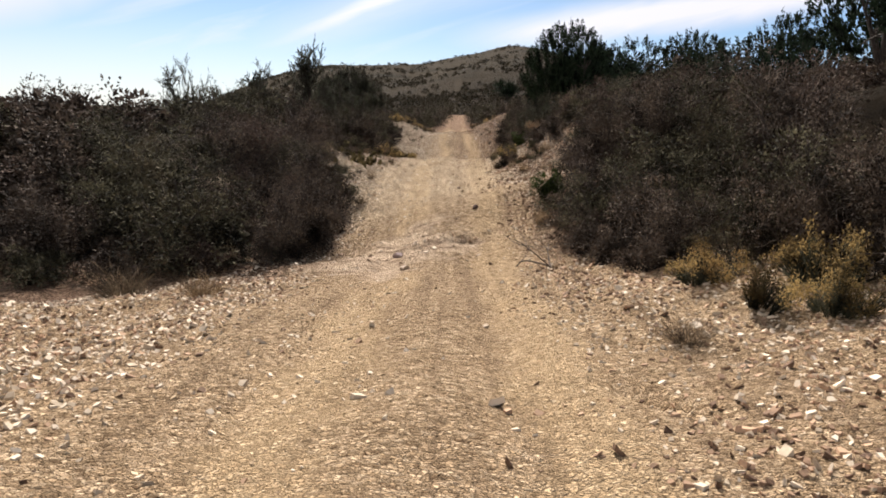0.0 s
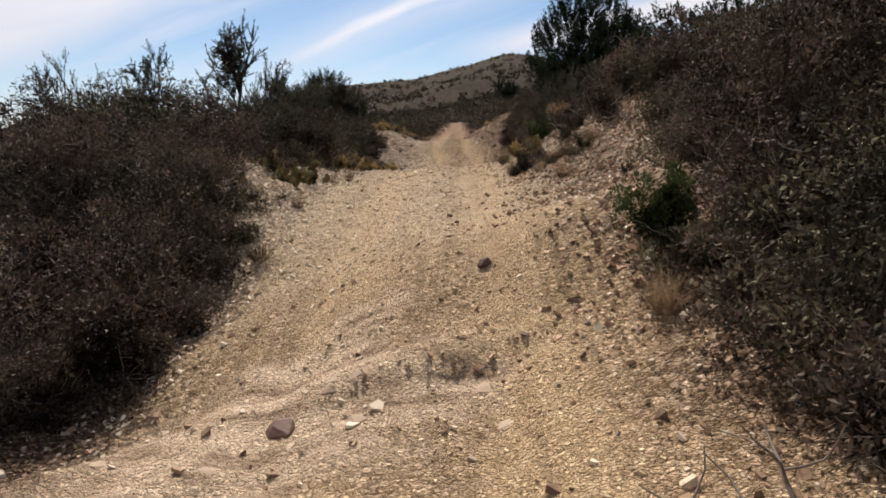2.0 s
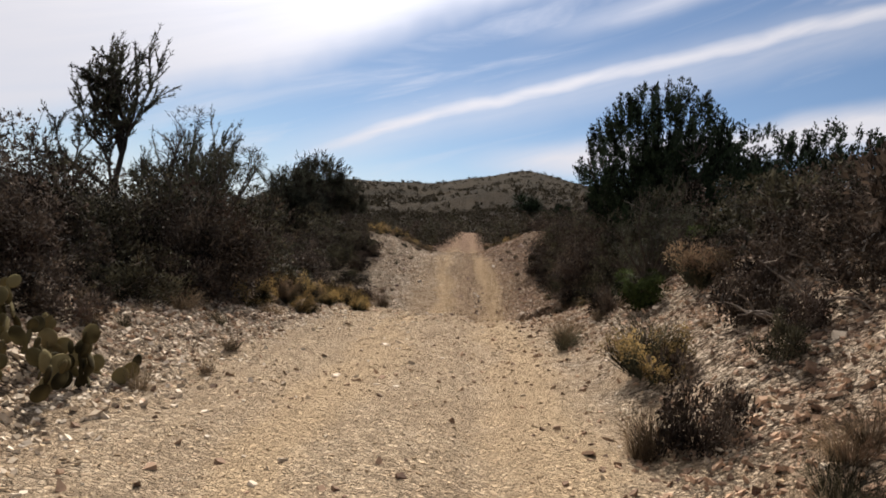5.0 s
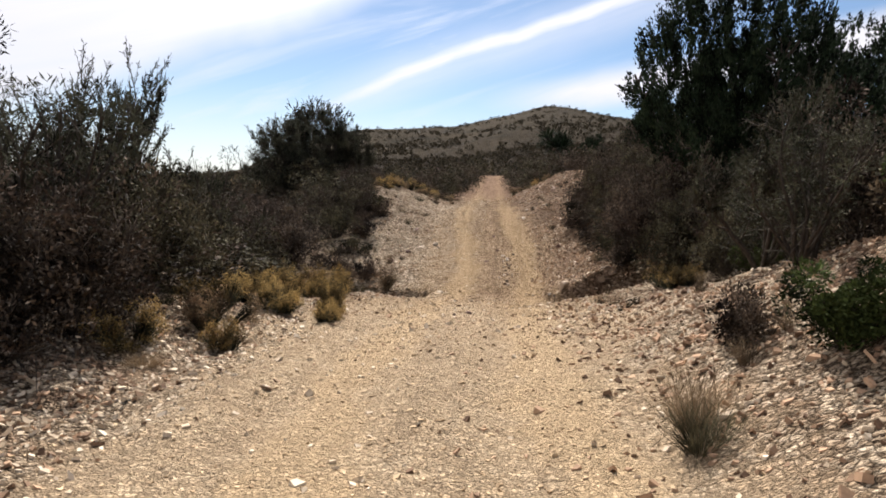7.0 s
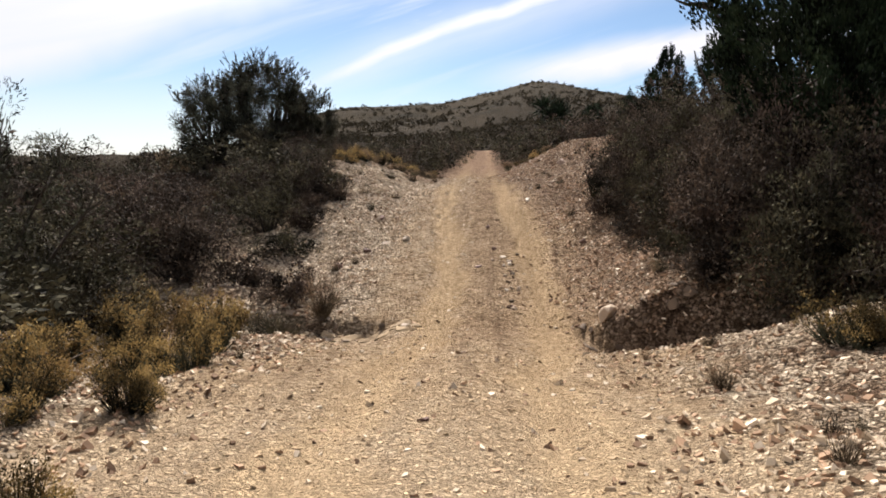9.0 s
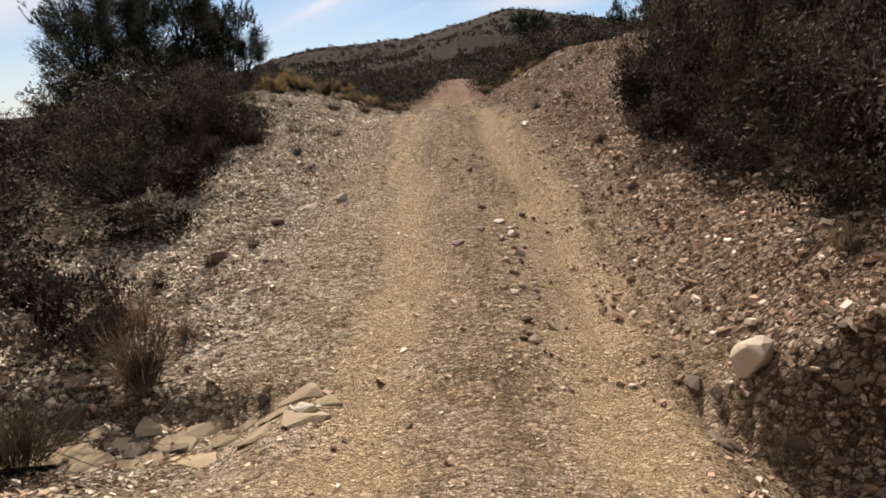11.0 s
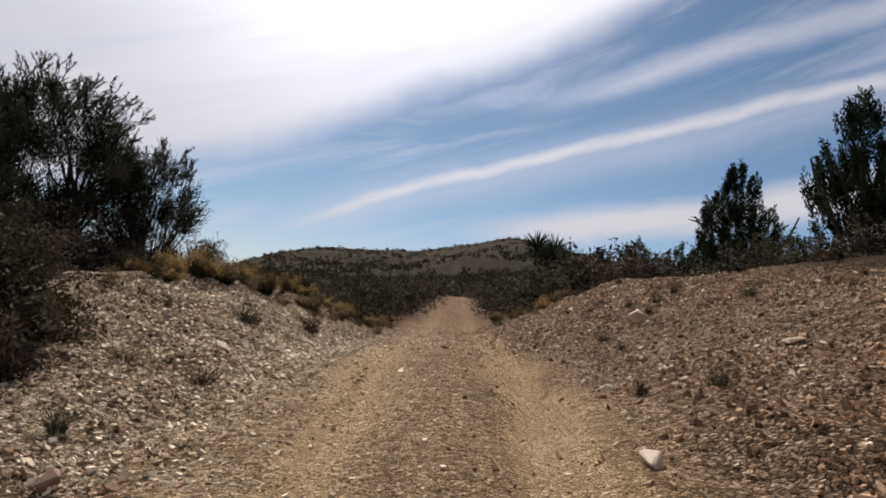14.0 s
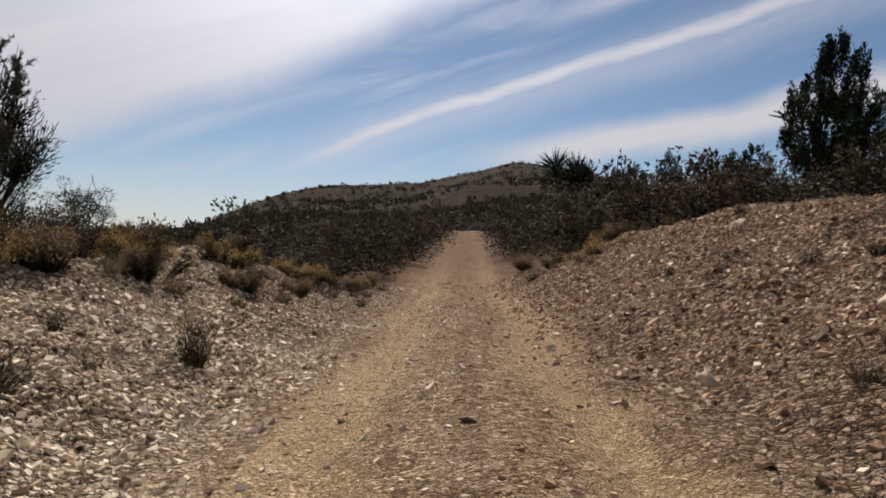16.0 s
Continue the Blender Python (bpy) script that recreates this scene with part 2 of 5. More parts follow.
def stone_material(name, dark, light, scale=9.0, rough=0.7, gloss=0.12):
    m, k, bsdf = material(name, rough, gloss)
    at = k.add("ShaderNodeTexCoord").outputs["Object"]
    n = k.noise(at, scale, 6, 0.65)
    isle = k.add("ShaderNodeNewGeometry").outputs["Random Per Island"]
    tint = k.mix(k.math("POWER", isle, 1.3), (*dark, 1), (*light, 1))
    k.put(bsdf.inputs["Base Color"], k.mix(k.span(n, 0.4, 0.75, 0.0, 0.4), tint, (light[0] * 1.1, light[1] * 1.05, light[2], 1)))
    bump(k, bsdf, n, 0.5, 0.01)
    return m


def leaf_material(name, dark, light, through=0.25):
    """Leaves and twig tips: each island its own shade, a little light comes through."""
    m = bpy.data.materials.new(name)
    m.use_nodes = True
    k = Nodes(m.node_tree)
    isle = k.add("ShaderNodeNewGeometry").outputs["Random Per Island"]
    one = k.add("ShaderNodeObjectInfo").outputs["Random"]
    deep, pale = (tuple(d + f * (c - d) for d, c in zip(dark, light)) for f in (0.26, 0.88))
    col = k.ramp(isle, (0.0, deep), (0.25, deep), (0.8, pale), (1.0, tuple(c * 1.3 for c in light)))
    col = k.mix(0.3, col, k.ramp(one, (0.0, dark), (1.0, light)))
    # shaded and sunlit clumps, put into the leaf colour as coarse noise
    at = k.add("ShaderNodeNewGeometry").outputs["Position"]
    clump_shade = k.span(k.noise(at, 2.7, 3, 0.6), 0.39, 0.63, 0.22, 1.75)
    grey = k.add("ShaderNodeCombineXYZ", {0: clump_shade, 1: clump_shade, 2: clump_shade}).outputs[0]
    col = k.mix(1.0, col, grey, "MULTIPLY")
    # sprigs of older, drier growth
    dry = tuple(c * 0.75 + d * 0.25 for c, d in zip((light[0] * 1.15, light[1] * 0.92, light[2] * 0.95), light))
    col = k.mix(k.span(k.noise(at, 1.3, 3, 0.6), 0.52, 0.68, 0.0, 0.45), col, (*dry, 1))
    bsdf = k.add("ShaderNodeBsdfPrincipled", {"Base Color": col, "Roughness": 0.85, "Specular IOR Level": 0.06})
    trans = k.add("ShaderNodeBsdfTranslucent", {"Color": col})
    both = k.add("ShaderNodeMixShader", {0: through, 1: bsdf.outputs[0], 2: trans.outputs[0]})
    k.tree.links.new(both.outputs[0], k.add("ShaderNodeOutputMaterial").inputs[0])
    return m


def bark_material(name, dark, light):
    m, k, bsdf = material(name, 0.9)
    at = k.add("ShaderNodeTexCoord").outputs["Object"]
    long = k.add("ShaderNodeMapping", {"Vector": at, "Scale": (22, 22, 5)}).outputs[0]
    n = k.noise(long, 1.0, 5, 0.65)
    k.put(bsdf.inputs["Base Color"], k.ramp(n, (0.3, dark), (0.7, light)))
    bump(k, bsdf, n, 0.6, 0.01)
    return m


M_GROUND = ground_material()
M_CHIP = stone_material("brown_shale", (0.078, 0.046, 0.030), (0.500, 0.329, 0.205), 14.0, 0.8, 0.08)
M_GRIT = stone_material("tan_grit", (0.230, 0.156, 0.090), (0.644, 0.486, 0.303), 14.0, 0.85, 0.05)
M_CHIP_PALE = stone_material("pale_shale", (0.330, 0.252, 0.165), (0.800, 0.665, 0.490), 14.0, 0.75, 0.15)
M_LEDGE = stone_material("cream_bedrock", (0.285, 0.212, 0.143), (0.410, 0.312, 0.215), 16.0, 0.9)
M_FLAG = stone_material("flat_brown_bedrock", (0.150, 0.106, 0.062), (0.340, 0.250, 0.150), 16.0, 0.9)
M_BOULDER = stone_material("cream_boulder", (0.386, 0.285, 0.217), (0.478, 0.363, 0.283), 8.0)
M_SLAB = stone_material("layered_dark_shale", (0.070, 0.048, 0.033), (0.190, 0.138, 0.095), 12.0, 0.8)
M_ROCK = stone_material("pale_rock", (0.290, 0.212, 0.142), (0.440, 0.340, 0.240), 7.0)
M_ROCK_RED = stone_material("rusty_rock", (0.104, 0.061, 0.046), (0.208, 0.125, 0.096), 7.0)
M_ROCK_WHITE = stone_material("cream_quartz", (0.440, 0.355, 0.262), (0.580, 0.485, 0.370), 7.0)
M_JUNIPER = leaf_material("juniper_scales", (0.008, 0.013, 0.007), (0.025, 0.036, 0.018), 0.06)
M_OLIVE = leaf_material("olive_leaves", (0.007, 0.007, 0.004), (0.112, 0.098, 0.058), 0.10)
M_DUSK = leaf_material("brown_green_leaves", (0.008, 0.006, 0.004), (0.108, 0.080, 0.058), 0.10)
M_FAR = leaf_material("far_brush_leaves", (0.014, 0.011, 0.007), (0.058, 0.048, 0.030), 0.2)
M_GREEN = leaf_material("fresh_green_leaves", (0.016, 0.023, 0.007), (0.050, 0.063, 0.020), 0.2)
M_BROOM = leaf_material("grey_green_stems", (0.025, 0.026, 0.015), (0.069, 0.067, 0.043), 0.1)
M_SAGE = leaf_material("grey_green_feathery_leaves", (0.016, 0.016, 0.010), (0.092, 0.090, 0.062), 0.15)
M_YELLOW = leaf_material("yellow_flower_heads", (0.105, 0.070, 0.027), (0.310, 0.216, 0.086))
M_STRAW = leaf_material("dry_straw", (0.084, 0.057, 0.032), (0.230, 0.162, 0.095))
M_DRY = leaf_material("dry_brown_twigs", (0.055, 0.039, 0.025), (0.190, 0.142, 0.088), 0.15)
M_PAD = leaf_material("cactus_pad", (0.056, 0.045, 0.020), (0.150, 0.120, 0.055), 0.03)
M_BARK = bark_material("grey_bark", (0.022, 0.017, 0.013), (0.085, 0.066, 0.050))
M_TWIG = bark_material("pale_twig", (0.085, 0.066, 0.050), (0.24, 0.19, 0.145))

# ---- the ground: one sheet from the track to the horizon ----
# along the track: y, height of the middle, lean of the bed, left bank near and far, right bank near and far (rise per metre)
BED = (
    (-40, 0.80, 0.02, -0.05, -0.03, 0.05, 0.03),
    (0, 0.06, 0.03, -0.08, -0.05, 0.12, 0.15),
    (6, -0.27, 0.08, -0.14, -0.04, 0.18, 0.25),
    (8.2, -0.50, 0.14, -0.12, -0.02, 0.18, 0.35),
    (9.6, -0.38, 0.25, -0.06, -0.01, 0.25, 0.40),
    (10.8, -0.03, 0.34, 0.0, 0.0, 0.30, 0.40),
    (13, 0.12, 0.08, 0.05, 0.02, 0.35, 0.35),
    (16, 0.38, 0.05, 0.22, 0.0, 0.62, 0.22),
    (20, 0.40, 0.05, 0.15, -0.04, 0.50, 0.20),
    (24, 0.14, 0.0, 0.0, -0.10, 0.20, 0.16),
    (27.6, -0.23, 0.03, 0.0, -0.10, 0.30, 0.28),
    (30.5, 0.20, 0.10, -0.02, -0.08, 0.36, 0.30),
    (33.3, 0.76, 0.16, -0.02, -0.04, 0.34, 0.30),
    (35.4, 1.02, 0.08, 0.04, -0.08, 0.36, 0.28),
    (37.5, 1.14, 0.06, 0.26, -0.12, 0.42, 0.32),
    (42, 1.16, 0.12, 0.42, -0.30, 0.55, 0.20),
    (48, 1.20, 0.06, 0.10, -0.38, 0.40, 0.20),
    (58, 1.90, 0.0, -0.25, -0.36, 0.20, 0.16),
    (74, 3.05, 0.0, -0.25, -0.34, 0.15, 0.12),
    (92, 2.30, 0.0, -0.10, -0.18, 0.08, 0.05),
    (140, 2.30, 0.0, 0.0, 0.0, 0.0, 0.0),
)
# skyline of the far hill, seen from the middle of the track: bearing to the right and rise, in degrees
RIDGE = ((-90, 0.3), (-40, 0.3), (-26, 0.4), (-21.8, 0.9), (-19.3, 1.9), (-17.2, 3.0), (-15, 3.95), (-12.7, 4.6), (-10.5, 4.98), (-7.7, 5.12), (-3.9, 5.45), (-1.0, 6.15),
         (1.6, 6.75), (4.4, 7.4), (6.0, 7.28), (7.6, 7.0), (11.2, 6.3), (18, 5.0), (30, 3.4), (50, 1.8), (90, 0.8))
RIDGE_AT, FOOT_AT = 620.0, 145.0


def hermite(table, at):
    """A smooth curve through the rows of a table; at: an array."""
    table = np.array(table, float)
    xs, ys = table[:, 0], table[:, 1:]
    slope = np.zeros_like(ys)
    step = np.diff(ys, axis=0) / np.diff(xs)[:, None]
    same = step[1:] * step[:-1] > 0
    slope[1:-1][same] = (2 * step[1:] * step[:-1] / (step[1:] + step[:-1] + 1e-12))[same]
    at = np.clip(np.asarray(at, float), xs[0], xs[-1])
    i = np.clip(np.searchsorted(xs, at) - 1, 0, len(xs) - 2)
    h = (xs[i + 1] - xs[i])[..., None]
    t = ((at - xs[i])[..., None]) / h
    return ((2 * t**3 - 3 * t**2 + 1) * ys[i] + (t**3 - 2 * t**2 + t) * h * slope[i]
            + (-2 * t**3 + 3 * t**2) * ys[i + 1] + (t**3 - t**2) * h * slope[i + 1])


def smooth(v, lo, hi):
    t = np.clip((v - lo) / (hi - lo), 0, 1)
    return t * t * (3 - 2 * t)


def lumps(x, y, size, seed):
    """Value noise over the plan, -1 to 1."""
    u, v = np.asarray(x) / size, np.asarray(y) / size
    i, j = np.floor(u), np.floor(v)
    s, t = u - i, v - j
    s, t = s * s * (3 - 2 * s), t * t * (3 - 2 * t)

    def pick(a, b):
        n = np.sin(a * 127.1 + b * 311.7 + seed * 74.7) * 43758.5453
        return (n - np.floor(n)) * 2 - 1

    return (pick(i, j) * (1 - s) + pick(i + 1, j) * s) * (1 - t) + (pick(i, j + 1) * (1 - s) + pick(i + 1, j + 1) * s) * t


def bed_middle(y):
    """Where the middle of the track runs."""
    y = np.asarray(y, float)
    return -0.25 + 0.25 * smooth(y, 20, 30) - 0.35 * smooth(y, 36, 48) + 1.0 * smooth(y, 55, 76)


def ground_height(x, y, rough=True):
    x, y = np.broadcast_arrays(np.asarray(x, float), np.asarray(y, float))
    p = hermite(BED, y)
    mid, lean, ln, lf, rn, rf = (p[..., n] for n in range(6))
    off = x - bed_middle(y)
    half = 1.25 - 0.35 * smooth(y, 36, 42) - 0.1 * smooth(y, 55, 74)
    z = mid + lean * np.clip(off, -half - 0.4, half)
    left, right = np.maximum(-off - half - 0.35, 0), np.maximum(off - half, 0)
    wide = 8.0

    def bank(d, near, far):
        steep = near * np.minimum(d, 2.0)
        rest = np.maximum(d - 2.0, 0)
        return steep + far * wide * (1 - np.exp(-rest / wide))

    z = z + bank(left, ln, lf) + bank(right, rn, rf)
    # the wash that crosses: its far bank is cut steeply, most of all on the right
    wavy = y - 0.14 * lumps(x, 0 * y, 0.9, 15) + 0.75 * smooth(x, 0.7, 1.6)
    wavy = wavy + smooth(np.abs(x), 3.5, 6) * (1.6 * lumps(x, 0 * y, 5.0, 16) - 0.25 * (np.abs(x) - 3.5))
    hollow = smooth(wavy, 26.7, 27.3) - smooth(wavy, 27.95, 28.14)
    z = z - hollow * (0.40 * smooth(x, 1.0, 1.7) + 0.16 * smooth(-x, 0.7, 1.2) + 0.03) * (1 - smooth(np.abs(x), 5, 13))
    z = z + 0.26 * smooth(x, 1.1, 2.0) * (1 - smooth(np.abs(x), 5, 13)) * (smooth(wavy, 27.95, 28.14) - smooth(wavy, 28.6, 31.0))
    # the far hill: a brushy foot, then a long slope up to the skyline
    bearing, reach = np.degrees(np.arctan2(x, np.maximum(y - 20, 1e-3))), np.hypot(x, y - 20)
    sky = hermite(RIDGE, bearing)[..., 0]
    low = np.minimum(sky * 0.52, 3.1) + 1.1 * smooth(bearing, -3, 3) * (1 - smooth(bearing, 14, 26))
    rise = smooth(reach, 64, FOOT_AT) * smooth(y, 60, 100)
    angle = low + (sky - low) * smooth(reach, FOOT_AT * 0.6, RIDGE_AT)
    slope = 1.4 + np.tan(np.radians(angle)) * np.minimum(reach, RIDGE_AT) - 90 * smooth(reach, RIDGE_AT, RIDGE_AT * 2.4)
    slope = slope + smooth(reach, 90, 200) * (3.0 * lumps(x, y, 70, 3) + 1.2 * lumps(x, y, 28, 4)) * (1 - 0.6 * smooth(reach, 450, RIDGE_AT))
    z = z * (1 - rise) + slope * rise
    # away from the track
    away = smooth(np.abs(off), 4, 14) * smooth(200 - y, 0, 60)
    z = z + away * (0.5 * lumps(x, y, 9, 1) + 0.25 * lumps(x, y, 3.1, 2))
    if rough:
        near = smooth(np.abs(off), 0.6, 2.2)
        z = z + (0.025 + 0.06 * near) * lumps(x, y, 1.3, 5) + (0.014 + 0.035 * near) * lumps(x, y, 0.42, 6)
        z = z + (0.006 + 0.018 * near) * lumps(x, y, 0.23, 7) + (0.005 + 0.009 * near) * lumps(x, y, 0.13, 17)
        # wheel ruts
        wander = 0.10 * lumps(0 * x, y, 4.0, 8) + 0.26 * smooth(y, 25, 27) * (1 - smooth(y, 31, 34))
        for rut, deep in ((-0.62, 0.045), (0.55, 0.065)):
            deep = deep * (1 + 0.7 * (smooth(y, 27.5, 29) - smooth(y, 35, 38)) * (rut > 0))
            z = z - deep * np.exp(-((off - rut - wander) / 0.17) ** 2) * (1 + 0.5 * lumps(x, y, 0.8, 9)) * smooth(76 - y, 0, 10)
        z = z + 0.03 * np.exp(-((off - wander) / 0.22) ** 2)
        # a hole washed out beside the track
        z = z - 0.16 * np.exp(-((x - 1.05 - 0.5 * (3.1 - y)) / 0.07) ** 2 - ((y - 3.1) / 0.22) ** 2)
        # washed-out rock ledges
        for at, amount, reach in ((8.75, 0.06, 0.1), (9.3, 0.07, 0.2), (9.9, 0.04, 0.1)):
            edge = at + 0.14 * lumps(x, 0 * y, 0.45, at) + 0.30 * (x + 0.4)
            z = z + amount * (smooth(y - edge, -0.14, 0.16) - smooth(y - edge, -0.05, 1.0)) * smooth(reach + 0.6 - x, 0, 0.7) * smooth(x + 2.9, 0, 0.8)
        # folds of the bare bedrock there, running aslant
        across = y - 0.34 * x - 0.10 * lumps(x, y, 0.5, 21)
        fold = 1 - 2 * np.abs(lumps(0.4 * x, across, 0.27, 22))
        bare = smooth(1.55 - np.hypot((x + 0.85) * 0.8, (across - 9.45) * 1.5), 0, 0.7)
        z = z + 0.042 * fold * bare
    return z


def spaced(fine_lo, fine_hi, step, lo, hi, grow):
    core = list(np.arange(fine_lo, fine_hi, step))
    d, up = step, [core[-1]]
    while up[-1] < hi:
        d *= grow
        up.append(up[-1] + d)
    d, down = step, [core[0]]
    while down[-1] > lo:
        d *= grow
        down.append(down[-1] - d)
    return np.array(down[:0:-1] + core + up[1:])


def grid_mesh(name, xs, ys, zs):
    nx, ny = len(xs), len(ys)
    gx, gy = np.meshgrid(xs, ys)
    co = np.stack([gx, gy, zs], -1).reshape(-1, 3)
    i = (np.arange(ny - 1)[:, None] * nx + np.arange(nx - 1)).ravel()
    quads = np.stack([i, i + 1, i + nx + 1, i + nx], -1)
    me = bpy.data.meshes.new(name)
    me.vertices.add(len(co))
    me.vertices.foreach_set("co", co.ravel())
    me.loops.add(quads.size)
    me.loops.foreach_set("vertex_index", quads.ravel())
    me.polygons.add(len(quads))
    me.polygons.foreach_set("loop_start", np.arange(0, quads.size, 4))
    me.update(calc_edges=True)
    me.validate()
    me.shade_smooth()
    return me


gx = spaced(-3.6, 4.0, 0.075, -2500, 2500, 1.065)
gy = spaced(1.5, 42.0, 0.095, -2500, 3000, 1.05)
mesh_x, mesh_y = np.meshgrid(gx, gy)
ground = new("ground", grid_mesh("ground", gx, gy, ground_height(mesh_x, mesh_y)))
ground.data.materials.append(M_GROUND)
tagged(ground, "pale tan shale ground with a rutted dirt track", "ground", kind="structure")


def foot(x, y):
    return float(ground_height(x, y))

# ---- plants ----
class Soup:
    """Vertices and faces of one mesh, gathered as arrays."""

    def __init__(self):
        self.co, self.quads, self.count = [], [], 0

    def add(self, co, quads):
        self.co.append(np.asarray(co, float).reshape(-1, 3))
        self.quads.append(np.asarray(quads, int) + self.count)
        self.count += len(self.co[-1])

    def blades(self, root, way, length, width, rng):
        """One slim folded leaf from each root."""
        root, way = np.asarray(root, float), np.asarray(way, float)
        n = len(root)
        if not n:
            return
        way = way / (np.linalg.norm(way, axis=1, keepdims=True) + 1e-9)
        side = np.cross(way, rng.normal(size=(n, 3)))
        side /= np.linalg.norm(side, axis=1, keepdims=True) + 1e-9
        up = np.cross(side, way)
        length, width = np.broadcast_to(length, n)[:, None], np.broadcast_to(width, n)[:, None]
        mid = root + way * length * 0.5 + up * width * 0.25
        co = np.stack([root, mid - side * width * 0.5, root + way * length, mid + side * width * 0.5], 1)
        self.add(co, np.arange(4 * n).reshape(n, 4))

    def tube(self, path, radii, sides=4):
        path, radii = np.asarray(path, float), np.asarray(radii, float)
        n = len(path)
        way = np.gradient(path, axis=0)
        way /= np.linalg.norm(way, axis=1, keepdims=True) + 1e-9
        a = np.cross(way, (0.31, 0.87, 0.11))
        a /= np.linalg.norm(a, axis=1, keepdims=True) + 1e-9
        b = np.cross(way, a)
        ang = np.arange(sides) * 2 * np.pi / sides
        ring = path[:, None] + radii[:, None, None] * (a[:, None] * np.cos(ang)[None, :, None] + b[:, None] * np.sin(ang)[None, :, None])
        i, j = np.meshgrid(np.arange(n - 1), np.arange(sides), indexing="ij")
        k = (j + 1) % sides
        self.add(ring, np.stack([i * sides + j, i * sides + k, (i + 1) * sides + k, (i + 1) * sides + j], -1).reshape(-1, 4))

    def mesh(self, name):
        co, quads = np.concatenate(self.co), np.concatenate(self.quads)
        me = bpy.data.meshes.new(name)
        me.vertices.add(len(co))
        me.vertices.foreach_set("co", co.ravel())
        me.loops.add(quads.size)
        me.loops.foreach_set("vertex_index", quads.ravel())
        me.polygons.add(len(quads))
        me.polygons.foreach_set("loop_start", np.arange(0, quads.size, 4))
        me.update(calc_edges=True)
        return me


def piece(name, soup, mat, parent, label="", kind=""):
    me = soup.mesh(name) if isinstance(soup, Soup) else soup
    if not me.materials:
        me.materials.append(mat)
    ob = new(name, me)
    ob.parent = parent
    return tagged(ob, label, kind=kind)


def limb(rng, start, way, length, steps=6, wander=0.25, lift=0.15):
    """A wandering path."""
    p, d = np.array(start, float), np.array(way, float) / np.linalg.norm(way)
    path = [p.copy()]
    for _ in range(steps):
        d = d + rng.normal(size=3) * wander * 0.5 + np.array([0, 0, lift * 0.4])
        d /= np.linalg.norm(d)
        p = p + d * length / steps
        path.append(p.copy())
    return np.array(path)


def along(path, t):
    n = len(path) - 1
    k = np.clip(np.asarray(t) * n, 0, n - 1e-6)
    i = k.astype(int)
    f = (k - i)[..., None]
    return path[i] * (1 - f) + path[i + 1] * f


